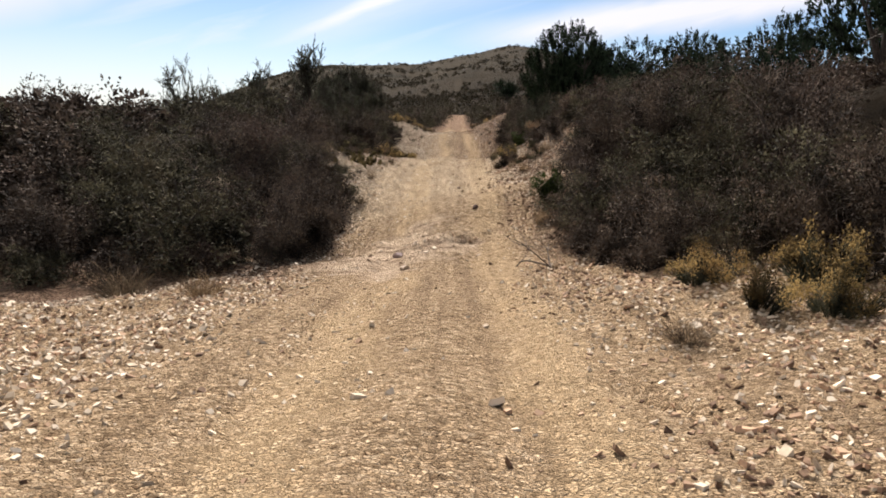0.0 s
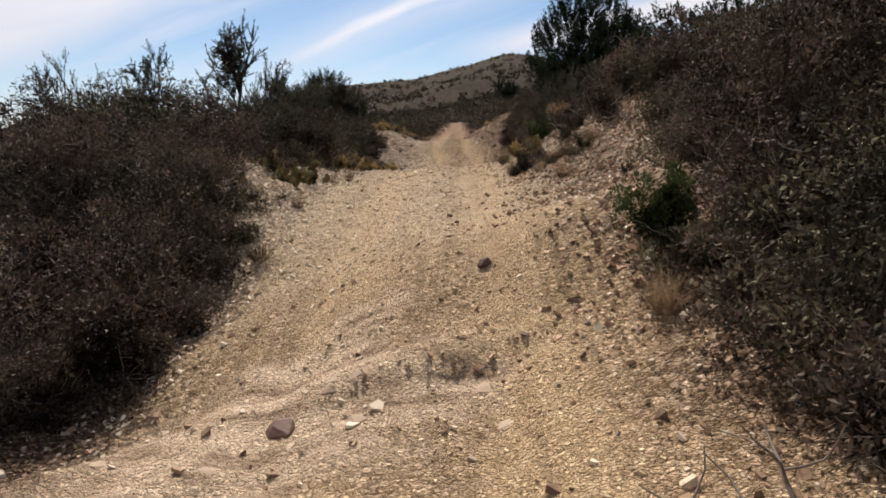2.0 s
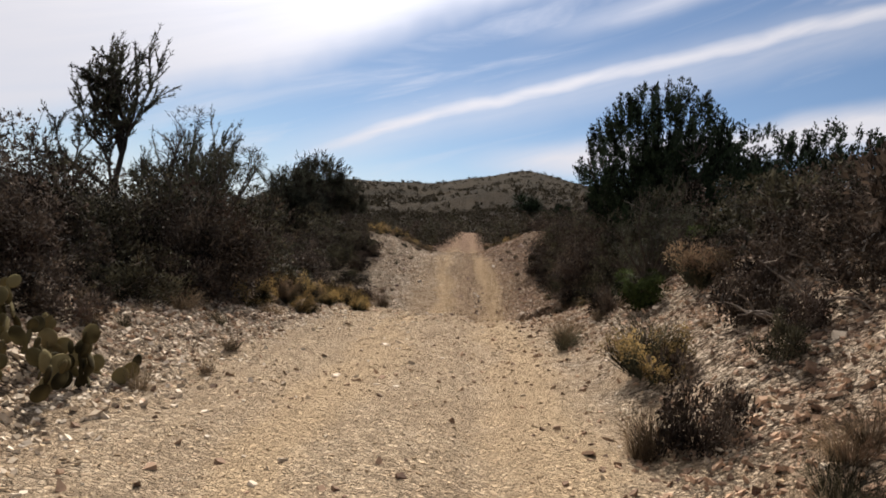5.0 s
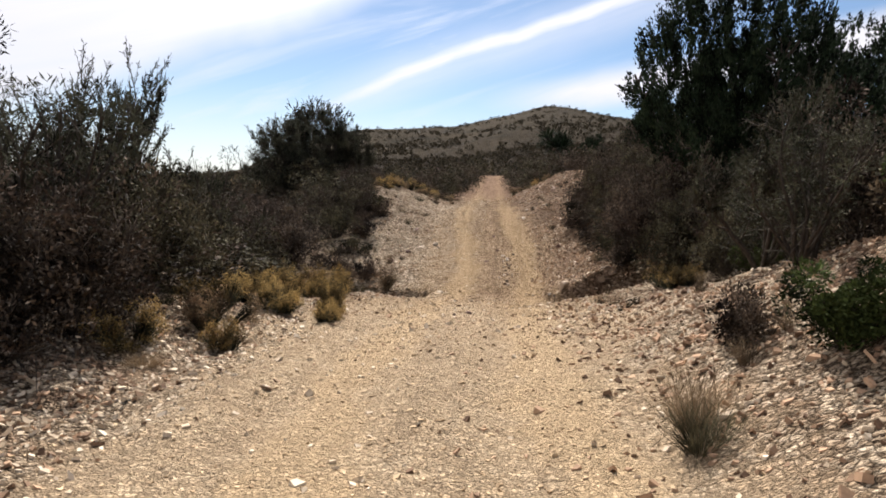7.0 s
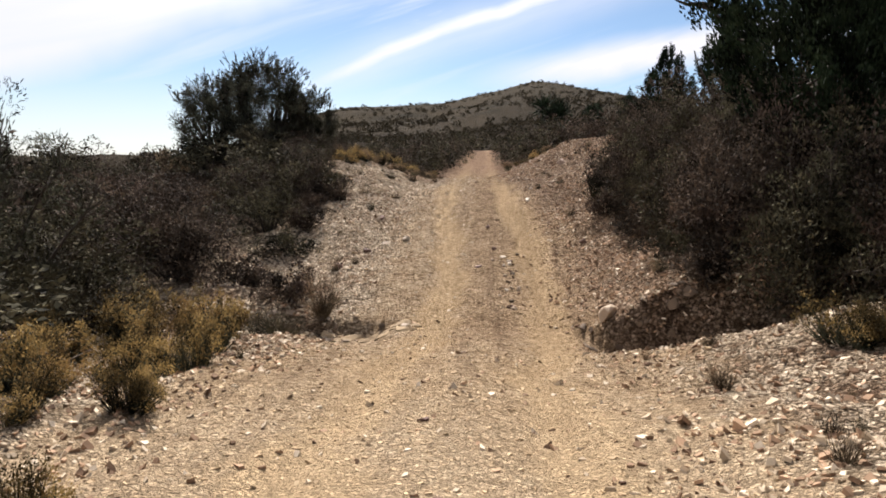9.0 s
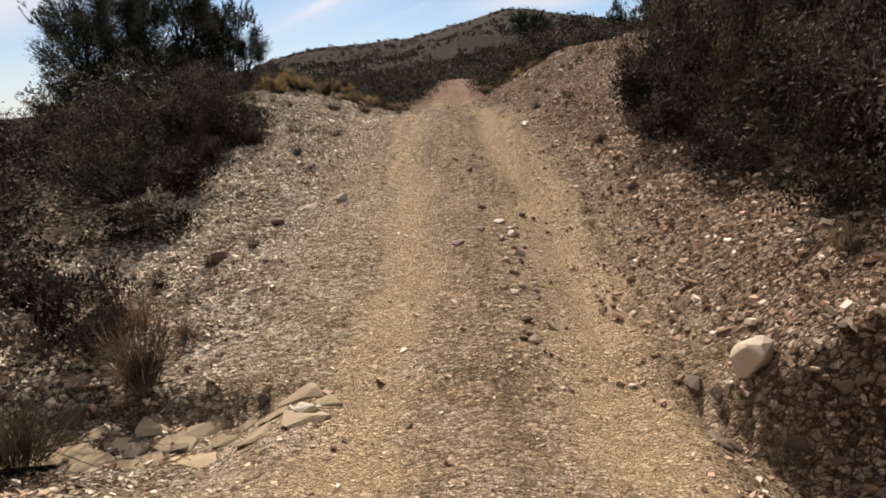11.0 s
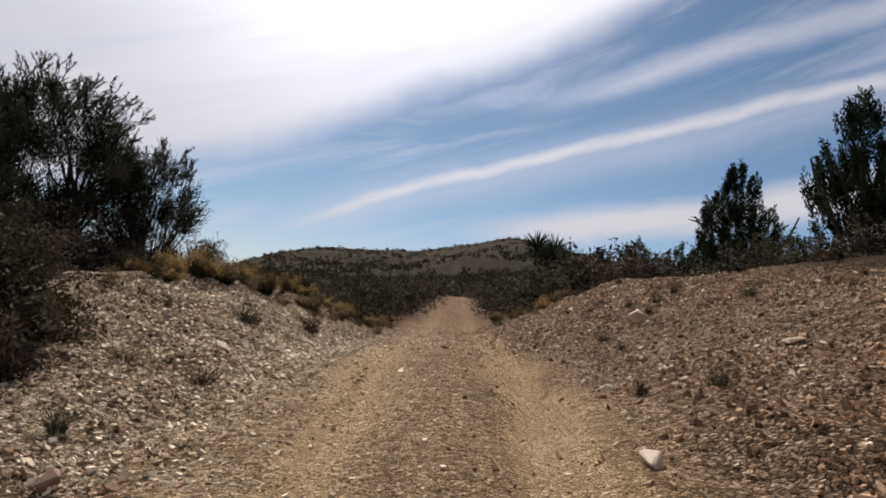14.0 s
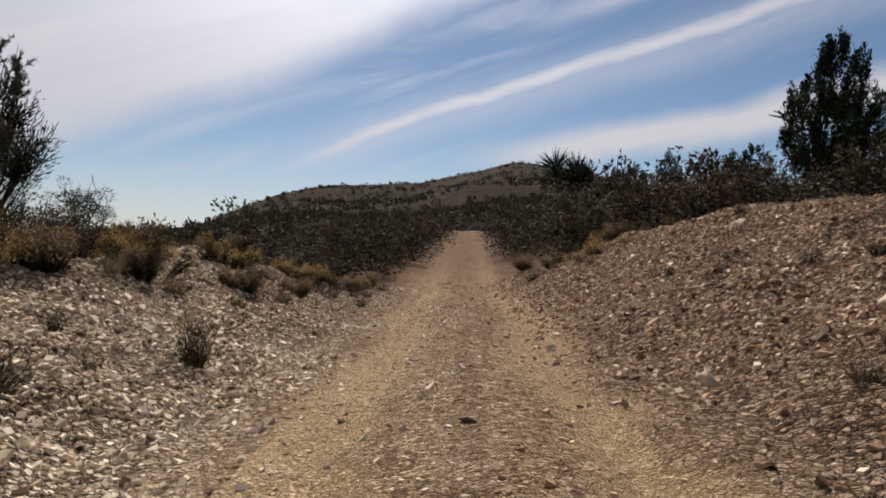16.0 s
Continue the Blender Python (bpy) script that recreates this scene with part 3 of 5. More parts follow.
def bush(name, seed, h, w, stems, subs, leaves, leaf, mat, stem_mat=None, low=0.25, up=0.3, tilt=(6, 86), bare=0, bare_len=0.3, thick=0.012,
         narrow=0.32, droop=0.0, wand=0, ragged=0.16, trunks="branchwork", crown="foliage", fine=True, core=0, lump=0.15):
    """A shrub or small tree: stems that fan out from the base, side twigs, and leaves on the twigs. h, w: its height
    and width in metres;
    low: where on a stem the twigs begin; core: blades added deep inside to block light; bare: dead twigs that stick
    out; wand: leafless upright shoots on top."""
    rng = np.random.RandomState(seed)
    root = new(name)
    wood, green, dead = Soup(), Soup(), Soup()
    bough = []
    for s in range(stems):
        turn = 2 * math.pi * (s + rng.uniform(-0.4, 0.4)) / stems * 1.618 * 2
        lean = radians(rng.uniform(*tilt)) if stems > 1 else radians(rng.uniform(0, 10))
        reach = np.array([math.sin(lean) * w / 2 * math.cos(turn), math.sin(lean) * w / 2 * math.sin(turn), math.cos(lean) * h * 0.9 + 0.08 * h])
        far = np.linalg.norm(reach) * rng.uniform(1 - ragged * 1.6, 1 + ragged)
        start = np.array([math.cos(turn), math.sin(turn), 0]) * w * 0.04 * rng.uniform(0, 1)
        path = limb(rng, start - np.array([0, 0, 0.06]), reach, far * 0.86, 7, 0.34, 0.10)
        wood.tube(path, np.linspace(thick, thick * 0.25, len(path)) * h, 5 if thick * h > 0.03 else 4)
        bough.append(path)
    roots, ways = [], []
    for path in bough:
        for s in range(subs):
            t = rng.uniform(low, 1.0)
            at = along(path, t)
            out = at - np.array([0, 0, h * 0.35])
            d = out / (np.linalg.norm(out) + 1e-6) * 0.7 + rng.normal(size=3) * 0.55 + np.array([0, 0, up])
            size = 0.20 * (h + w) / 2 * rng.uniform(0.5, 1.25) * (1.15 - 0.35 * t)
            twig = limb(rng, at, d, size, 4, 0.35, 0.1 - droop)
            if fine:
                wood.tube(twig[::4], np.linspace(0.0045, 0.0015, len(twig[::4])) * (0.6 + 0.4 * h), 3)
            n = int(leaves * 0.5 * rng.uniform(0.5, 1.4))
            where = along(twig, rng.uniform(0.1, 1.0, n) ** 0.8)
            roots.append(where + rng.normal(size=(n, 3)) * leaf * 0.55)
            ways.append((twig[-1] - twig[0]) / size + rng.normal(size=(n, 3)) * 0.75 + np.array([0, 0, 0.25 - droop * 2]))
    for path in bough:
        for t in (0.5, 0.78, 1.0):
            heart = along(path, t) + rng.normal(size=3) * 0.06 * w
            round_by = lump * (h + w) / 2 * rng.uniform(0.65, 1.25)
            n = int(leaves * subs * 0.60 * rng.uniform(0.7, 1.3))
            d = rng.normal(size=(n, 3)) + np.array([0, 0, 0.45])
            d /= np.linalg.norm(d, axis=1, keepdims=True)
            roots.append(heart + d * round_by * rng.uniform(0.62, 1.06, (n, 1)) * np.array([1, 1, 0.8]))
            ways.append(d + rng.normal(size=(n, 3)) * 0.6 + np.array([0, 0, 0.2]))
    roots, ways = np.concatenate(roots), np.concatenate(ways)
    keep = roots[:, 2] > 0.02
    roots, ways = roots[keep], ways[keep]
    size = leaf * rng.uniform(0.6, 1.35, len(roots))
    green.blades(roots, ways, size, size * narrow, rng)
    # added filler blades that shade the inside and foot of the shrub
    if core:
        d = rng.normal(size=(core, 3))
        d /= np.linalg.norm(d, axis=1, keepdims=True)
        at = d * np.array([w * 0.30, w * 0.30, h * 0.27]) * rng.uniform(0.3, 1.0, (core, 1)) + np.array([0, 0, h * 0.36])
        green.blades(at, rng.normal(size=(core, 3)), 0.05 * h * rng.uniform(0.6, 1.3, core), 0.022 * h, rng)
    for s in range(bare):
        path = bough[rng.randint(len(bough))]
        at = along(path, rng.uniform(0.3, 1.0))
        d = at / (np.linalg.norm(at) + 1e-6) + rng.normal(size=3) * 0.6
        twig = limb(rng, at, d, bare_len * rng.uniform(0.5, 1.3), 4, 0.5, 0.05)
        dead.tube(twig, np.linspace(0.0045, 0.0012, len(twig)), 3)
        side = limb(rng, twig[2], d + rng.normal(size=3) * 0.8, bare_len * 0.4, 3, 0.5, 0.05)
        dead.tube(side, np.linspace(0.003, 0.001, len(side)), 3)
    for s in range(wand):
        path = bough[rng.randint(len(bough))]
        at = along(path, rng.uniform(0.6, 1.0))
        d = np.array([at[0] * 0.35, at[1] * 0.35, 1.0]) + rng.normal(size=3) * 0.28
        size = 0.15 * h * rng.uniform(0.5, 1.3)
        twig = limb(rng, at, d, size, 5, 0.3, 0.25)
        dead.tube(twig, np.linspace(0.006, 0.0012, len(twig)), 3)
        n = 44
        where = along(twig, rng.uniform(0.15, 1.0, n))
        dead.blades(where, np.array(d)[None] * 0.7 + rng.normal(size=(n, 3)) * 0.5, 0.055 * rng.uniform(0.6, 1.4, n), 0.007, rng)
    piece(trunks, wood, stem_mat or M_BARK, root)
    piece(crown, green, mat, root, kind="stuff")
    if dead.count:
        piece("deadwood", dead, M_BROOM if wand else M_TWIG, root, "slender leafless grey twigs", "stuff")
    return root


def juniper(name, seed, h, w, tufts, narrow_top=0.0, bottom=0.12, sprays=40):
    """A juniper: a few twisted trunks and a crown of upright tufts of scale leaves."""
    rng = np.random.RandomState(seed)
    root = new(name)
    wood, green = Soup(), Soup()
    for s in range(5):
        turn = s * 2.4 + rng.uniform(0, 1)
        path = limb(rng, (0, 0, -0.1), (math.cos(turn) * 0.45, math.sin(turn) * 0.45, 1.0), h * rng.uniform(0.6, 0.85), 8, 0.3, 0.2)
        wood.tube(path, np.linspace(0.022, 0.005, len(path)) * h, 6)
        for b in range(9):
            at = along(path, rng.uniform(0.2, 0.95))
            arm = limb(rng, at, rng.normal(size=3) * (1, 1, 0.3) + np.array([0, 0, 0.35]), w * 0.2 * rng.uniform(0.6, 1.2), 5, 0.35, 0.2)
            wood.tube(arm, np.linspace(0.008, 0.002, len(arm)) * h, 4)
    # finger-like tufts that fan out from low in the tree, and shorter ones that fill the inside
    mid, tall = h * (0.50 + bottom * 0.3), h * (0.46 - bottom * 0.3)
    big = (h / 4.5) ** 0.5
    for s in range(tufts):
        d = rng.normal(size=3)
        d /= np.linalg.norm(d)
        outer = s < tufts * 0.6
        depth = rng.uniform(0.82, 1.06) if outer else rng.uniform(0.25, 0.85)
        z = mid + d[2] * tall * depth
        girth = w / 2 * depth * (1 - narrow_top * max(0.0, (z - mid) / tall)) * (1.0 if d[2] > -0.3 else 0.92)
        at = np.array([d[0] * girth, d[1] * girth, max(z, 0.15 * rng.uniform(0.5, 2.0))])
        axis = at / np.array([1.0, 1.0, 1.0]) - np.array([0, 0, h * 0.05])
        axis = axis / np.linalg.norm(axis) + np.array([0, 0, 0.75]) + rng.normal(size=3) * 0.12
        axis /= np.linalg.norm(axis)
        size = rng.uniform(0.32, 0.62) * big
        girth = rng.uniform(0.038, 0.058) * big
        n = sprays
        t = rng.uniform(0, 1, n)
        round_end = np.sqrt(np.clip(1 - np.abs(t * 2 - 1) ** 3, 0, 1))[:, None]
        where = at + axis * size * (t[:, None] - 0.45) + rng.normal(size=(n, 3)) * girth * round_end
        ways = axis + rng.normal(size=(n, 3)) * 0.28
        green.blades(where, ways, (40.0 / n) ** 0.5 * 0.105 * rng.uniform(0.6, 1.4, n) * big, (40.0 / n) ** 0.5 * 0.045 * big, rng)
    piece("trunk", wood, M_BARK, root)
    piece("crown", green, M_JUNIPER, root)
    return root


def fan_tree(name, seed, h, w, stems, forks, mat, bristle=14, leaf=0.07, trunk_share=0.5, thick=0.012, tilt=30, trunks="trunk", crown="crown", kind="", loose=0.52, lift=0.22):
    """A small desert tree: crooked stems that fork again and again into upright fans of bristly twigs."""
    rng = np.random.RandomState(seed)
    root = new(name)
    wood, green = Soup(), Soup()
    jobs = []
    for s in range(stems):
        turn = s * 2.4 + rng.uniform(-0.3, 0.3)
        lean = radians(tilt) * (rng.uniform(0.1, 1.0) if stems > 1 else 0.2)
        jobs.append((np.array([0, 0, -0.06]), np.array([math.sin(lean) * math.cos(turn) * w / h * 1.6, math.sin(lean) * math.sin(turn) * w / h * 1.6, math.cos(lean)]), h * trunk_share * rng.uniform(0.75, 1.1), thick * h, 0))
    last = len(forks)
    while jobs:
        at, d, long, rad, level = jobs.pop()
        path = limb(rng, at, d, long, 6 if level == 0 else 4 if level < last else 2, 0.42 if level < 2 else 0.3, lift)
        wood.tube(path, np.linspace(rad, rad * 0.55, len(path)), 6 if level == 0 else 3)
        if level >= last - 1:
            n = int(bristle * (1.0 if level == last else 1.6))
            where = along(path, rng.uniform(0.1, 1.0, n))
            way = (path[-1] - path[0]) / long
            green.blades(where, way + rng.normal(size=(n, 3)) * 0.55 + np.array([0, 0, 0.15]), leaf * rng.uniform(0.6, 1.4, n), leaf * 0.24, rng)
        if level < last:
            for c in range(forks[level]):
                t = 1.0 if c == 0 else rng.uniform(0.30 if level else 0.45, 1.0)
                k = along(path, t)
                out = np.array([k[0], k[1], 0.0])
                out = out / (np.linalg.norm(out) + 0.2)
                way = (path[-1] - path[-2]) / np.linalg.norm(path[-1] - path[-2])
                jobs.append((k, way * 0.75 + rng.normal(size=3) * loose + out * 0.25 + np.array([0, 0, lift]), long * rng.uniform(0.42, 0.68) * (1.0 if level else 0.85), max(rad * 0.5, 0.003), level + 1))
    # bring it to the height and width asked for
    tips = np.concatenate(green.co)
    sway = tips[:, :2].mean(0) / tips[:, 2].mean() * 0.85
    for soup in (wood, green):
        soup.co = [np.column_stack([c[:, :2] - sway * c[:, 2:], c[:, 2]]) for c in soup.co]
    tips = np.concatenate(green.co)
    fit = np.array([w / 2 / np.percentile(np.hypot(tips[:, 0], tips[:, 1]), 94)] * 2 + [h / np.percentile(tips[:, 2], 98)])
    for soup in (wood, green):
        soup.co = [c * fit for c in soup.co]
    piece(trunks, wood, M_BARK, root)
    piece(crown, green, mat, root, kind=kind)
    return root


def feather_tree(name, seed, h, w, trunks, mat, clumps=110, blades=170, clump=0.36, thick=0.02, plumes=60):
    """A spreading desert tree: leaning trunks, boughs that arch out to a dome of loose tufts of fine leaves, sky between them low down; plumes: sparse leafy shoots that stand up from the top."""
    rng = np.random.RandomState(seed)
    root = new(name)
    wood, green = Soup(), Soup()
    stems = []
    for s in range(trunks):
        turn = s * 2.4 + rng.uniform(-0.3, 0.3)
        lean = rng.uniform(0.15, 0.5) * w / h
        stem = limb(rng, (0, 0, -0.1), (math.cos(turn) * lean, math.sin(turn) * lean, 1.0), h * rng.uniform(0.5, 0.65), 8, 0.3, 0.05)
        wood.tube(stem, np.linspace(thick, thick * 0.45, len(stem)) * h, 6)
        stems.append(stem)
    for c in range(clumps):
        d = rng.normal(size=3) + np.array([0, 0, 0.25])
        d /= np.linalg.norm(d)
        depth = rng.uniform(0.82, 1.0) if c < clumps * 0.65 else rng.uniform(0.3, 0.8)
        heart = np.array([d[0] * w / 2 * depth, d[1] * w / 2 * depth, h * 0.44 + d[2] * h * 0.40 * depth])
        if heart[2] < h * 0.12:
            continue
        stem = stems[int(np.argmin([np.linalg.norm((along(t, 0.7) - heart)[:2]) for t in stems]))]
        start = along(stem, np.clip(heart[2] / h * 0.9, 0.15, 0.95))
        bend = (start + heart) / 2 + rng.normal(size=3) * 0.12 + np.array([0, 0, 0.10 * h * rng.uniform(-0.2, 1)])
        t = np.linspace(0, 1, 6)[:, None]
        bough = (1 - t) ** 2 * start + 2 * t * (1 - t) * bend + t**2 * heart
        wood.tube(bough, np.linspace(thick * 0.35, thick * 0.07, 6) * h, 4)
        size = clump * rng.uniform(0.6, 1.25)
        plume = d * 0.5 + np.array([0, 0, 0.9])
        plume /= np.linalg.norm(plume)
        n = int(blades * rng.uniform(0.6, 1.3))
        out = rng.normal(size=(n, 3))
        out /= np.linalg.norm(out, axis=1, keepdims=True)
        where = heart + out * size * rng.uniform(0.15, 1.0, (n, 1)) * np.array([0.75, 0.75, 0.75]) + plume * size * rng.uniform(-0.6, 1.0, (n, 1))
        green.blades(where, plume + out * 0.7 + rng.normal(size=(n, 3)) * 0.35, 0.075 * rng.uniform(0.6, 1.5, n), 0.014, rng)
    for p in range(plumes):
        turn, wide = rng.uniform(0, 2 * math.pi), math.sqrt(rng.uniform(0, 1)) * 0.85
        out = np.array([math.cos(turn), math.sin(turn), 0]) * wide
        start = out * w / 2 + np.array([0, 0, h * (0.44 + 0.34 * math.sqrt(1 - wide**2))])
        shoot = limb(rng, start, out * 0.7 + np.array([0, 0, 1.0]) + rng.normal(size=3) * 0.15, h * rng.uniform(0.10, 0.24), 5, 0.3, 0.15)
        wood.tube(shoot, np.linspace(0.011, 0.002, len(shoot)), 4)
        for _ in range(5):
            at = along(shoot, rng.uniform(0.25, 0.95))
            spray = limb(rng, at, shoot[-1] - shoot[0] + rng.normal(size=3) * 0.16 * h * 0.4, h * rng.uniform(0.035, 0.075), 3, 0.3, 0.1)
            wood.tube(spray, np.linspace(0.005, 0.0015, len(spray)), 3)
            n = 40
            green.blades(along(spray, rng.uniform(0.1, 1.0, n)), (spray[-1] - spray[0])[None] * 6 + rng.normal(size=(n, 3)) * 0.5, 0.05 * rng.uniform(0.6, 1.4, n), 0.009, rng)
    piece("trunk", wood, M_BARK, root)
    piece("crown", green, mat, root, kind="stuff")
    return root


def tuft(name, seed, h, w, count, mat, curl=0.3, wide=0.005):
    """A clump of grass or of fine dry stems."""
    rng = np.random.RandomState(seed)
    root = new(name)
    soup = Soup()
    turn = rng.uniform(0, 2 * math.pi, count)
    lean = rng.uniform(0.02, 1.0, count) ** 0.7 * 0.95
    base = np.stack([np.cos(turn) * w * 0.18, np.sin(turn) * w * 0.18, 0 * turn - 0.02], -1) * rng.uniform(0.1, 1, (count, 1))
    way = np.stack([np.cos(turn) * lean * w / h * 0.8, np.sin(turn) * lean * w / h * 0.8, 1.05 - 0.4 * lean], -1) + rng.normal(size=(count, 3)) * 0.12
    size = h * rng.uniform(0.45, 1.05, count)
    soup.blades(base, way, size * 0.65, wide, rng)
    tip = base + way / np.linalg.norm(way, axis=1, keepdims=True) * size[:, None] * 0.5
    soup.blades(tip, way + rng.normal(size=(count, 3)) * curl, size * 0.55, wide * 0.8, rng)
    piece("grass", soup, mat, root, kind="stuff")
    return root


def rabbitbrush(name, seed, h, w, mat):
    """A dome of fine green stems with straw-yellow flower heads."""
    rng = np.random.RandomState(seed)
    root = new(name)
    stem, head = Soup(), Soup()
    n = 230
    heart = rng.normal(size=(11, 2)) * w * 0.26
    crown_h = h * rng.uniform(0.35, 1.1, 11)
    pick = rng.randint(11, size=n)
    turn, lean = rng.uniform(0, 2 * math.pi, n), np.sqrt(rng.uniform(0.0, 1.0, n))
    reach = w * 0.17
    tip = np.stack([heart[pick, 0] + np.cos(turn) * lean * reach, heart[pick, 1] + np.sin(turn) * lean * reach, crown_h[pick] * (1.0 - 0.45 * lean**2) * rng.uniform(0.7, 1.1, n)], -1)
    base = np.stack([heart[pick, 0] * 0.4, heart[pick, 1] * 0.4, 0 * turn - 0.02], -1)
    stem.blades(base, tip - base, np.linalg.norm(tip - base, axis=1), 0.012, rng)
    for k in range(6):
        t = rng.uniform(0.25, 0.98, n)[:, None]
        at = base + (tip - base) * t + rng.normal(size=(n, 3)) * 0.02
        stem.blades(at, (tip - base) + rng.normal(size=(n, 3)) * 0.35, 0.06 * rng.uniform(0.5, 1.3, n), 0.008, rng)
    for k in range(13):
        at = tip + rng.normal(size=(n, 3)) * np.array([0.022, 0.022, 0.030])
        head.blades(at, np.array([0, 0, 1.0]) + rng.normal(size=(n, 3)) * 0.8, 0.024 * rng.uniform(0.5, 1.4, n), 0.012, rng)
    piece("stalk_mass", stem, M_BROOM, root, kind="stuff")
    piece("blossom", head, mat, root, "dry straw-yellow flower heads", "stuff")
    return root


def prickly_pear(name, seed, spread, height, count):
    """A clump of prickly pear: flat oval pads that grow out of one another's rims."""
    rng = np.random.RandomState(seed)
    root = new(name)
    u, v = np.meshgrid(np.linspace(0, 2 * math.pi, 13)[:-1], np.linspace(0, math.pi, 8))
    shape = np.stack([np.sin(v) * np.cos(u) * 0.42, np.sin(v) * np.sin(u) * 0.075, 0.5 - np.cos(v) * 0.5 - 0.02 * np.sin(v)], -1)
    i, j = np.meshgrid(np.arange(7), np.arange(12), indexing="ij")
    quads = np.stack([i * 12 + j, i * 12 + (j + 1) % 12, (i + 1) * 12 + (j + 1) % 12, (i + 1) * 12 + j], -1).reshape(-1, 4)
    soup = Soup()
    soup.add(shape, quads)
    for k in range(90):                     # spine clusters
        a, b = rng.uniform(0, 2 * math.pi), rng.uniform(0.5, 2.6)
        at = np.array([[math.sin(b) * math.cos(a) * 0.42, math.sin(b) * math.sin(a) * 0.075, 0.5 - math.cos(b) * 0.5]])
        soup.blades(np.repeat(at, 2, 0), rng.normal(size=(2, 3)) + np.array([0, math.copysign(1.0, at[0, 1]), 0.2]), 0.07, 0.008, rng)
    me = soup.mesh("pad")
    me.materials.append(M_PAD)
    me.shade_smooth()
    made = []
    for n in range(count):
        size = rng.uniform(0.07, 0.125)
        if n < count * 0.3 or not made:
            turn, far = rng.uniform(0, 2 * math.pi), rng.uniform(0, spread / 2)
            at = Vector((math.cos(turn) * far, math.sin(turn) * far, -0.02))
            lean = rng.uniform(-40, 40)
        else:
            m = made[rng.randint(len(made))]
            at = m @ Vector((rng.uniform(-0.25, 0.25), 0, 0.93))
            if at.z > height:
                at = made[0] @ Vector((rng.uniform(-0.25, 0.25), 0, 0.9))
            lean = rng.uniform(-55, 55)
        m = Matrix.Translation(at) @ pose(0, 0, 0, rng.uniform(-22, 22), lean, rng.uniform(0, 360)) @ Matrix.Scale(size, 4)
        made.append(m)
        ob = piece("pad", me, M_PAD, root)
        ob.matrix_basis = m
    return root


def spiky_tree(name, seed, h):
    """A yucca tree: a short trunk with arms, each with a ball of stiff blades."""
    rng = np.random.RandomState(seed)
    root = new(name)
    wood = Soup()
    trunk = limb(rng, (0, 0, -0.1), (0, 0, 1), h * 0.62, 6, 0.12, 0.1)
    wood.tube(trunk, np.linspace(0.16, 0.10, len(trunk)), 7)
    heads = [trunk[-1]]
    for s in range(6):
        arm = limb(rng, along(trunk, rng.uniform(0.5, 0.95)), (math.cos(s * 1.1), math.sin(s * 1.1), 0.8), h * 0.28, 4, 0.2, 0.2)
        wood.tube(arm, np.linspace(0.09, 0.06, len(arm)), 6)
        heads.append(arm[-1])
    piece("trunk", wood, M_BARK, root)
    for at in heads:
        soup = Soup()
        d = rng.normal(size=(90, 3)) + np.array([0, 0, 0.5])
        soup.blades(np.repeat([at], 90, 0), d, h * 0.26 * rng.uniform(0.75, 1.1, 90), 0.055, rng)
        piece("leaf_rosette", soup, M_JUNIPER, root)
    return root


def dead_branch(name, seed, size):
    rng = np.random.RandomState(seed)
    root = new(name)
    for s in range(3):
        path = limb(rng, (0, 0, 0.02), (math.cos(s * 1.3 + seed), math.sin(s * 1.3 + seed), rng.uniform(0.05, 0.5)), size * rng.uniform(0.6, 1.1), 7, 0.5, -0.12)
        soup = Soup()
        soup.tube(path, np.linspace(0.012, 0.004, len(path)), 5)
        stick = piece("stick", soup, M_TWIG, root)
        for k in range(3):
            side = limb(rng, along(path, rng.uniform(0.3, 0.9)), rng.normal(size=3) + np.array([0, 0, 0.3]), size * 0.35, 4, 0.5, 0)
            soup = Soup()
            soup.tube(side, np.linspace(0.006, 0.002, len(side)), 4)
            piece("twig", soup, M_TWIG, stick)
    return root


def thicket(name, protos, rows, size, label, seed):
    """Far brush that nobody could count: copies of the prototypes' foliage, joined into one mesh."""
    rng = np.random.RandomState(seed)
    soup = Soup()
    shapes = []
    for p in protos:
        me = [c for c in p.children if c.name.startswith("foliage")][0].data
        co, loops = np.zeros(len(me.vertices) * 3), np.zeros(len(me.loops), int)
        me.vertices.foreach_get("co", co)
        me.loops.foreach_get("vertex_index", loops)
        shapes.append((co.reshape(-1, 3), loops.reshape(-1, 4), me.materials[0]))
        for c in list(p.children):
            bpy.data.objects.remove(c)
        bpy.data.objects.remove(p)
    for n, (x, y, h, w) in enumerate(rows):
        co, quads, _ = shapes[n % len(shapes)]
        a = rng.uniform(0, 6.28)
        turned = np.stack([co[:, 0] * math.cos(a) - co[:, 1] * math.sin(a), co[:, 0] * math.sin(a) + co[:, 1] * math.cos(a), co[:, 2]], -1)
        soup.add(turned * np.array([w / size[1], w / size[1], h / size[0]]) + np.array([x, y, foot(x, y) - 0.05]), quads)
    me = soup.mesh(name)
    me.materials.append(shapes[0][2])
    return tagged(new(name, me), label, "brush", kind="stuff")


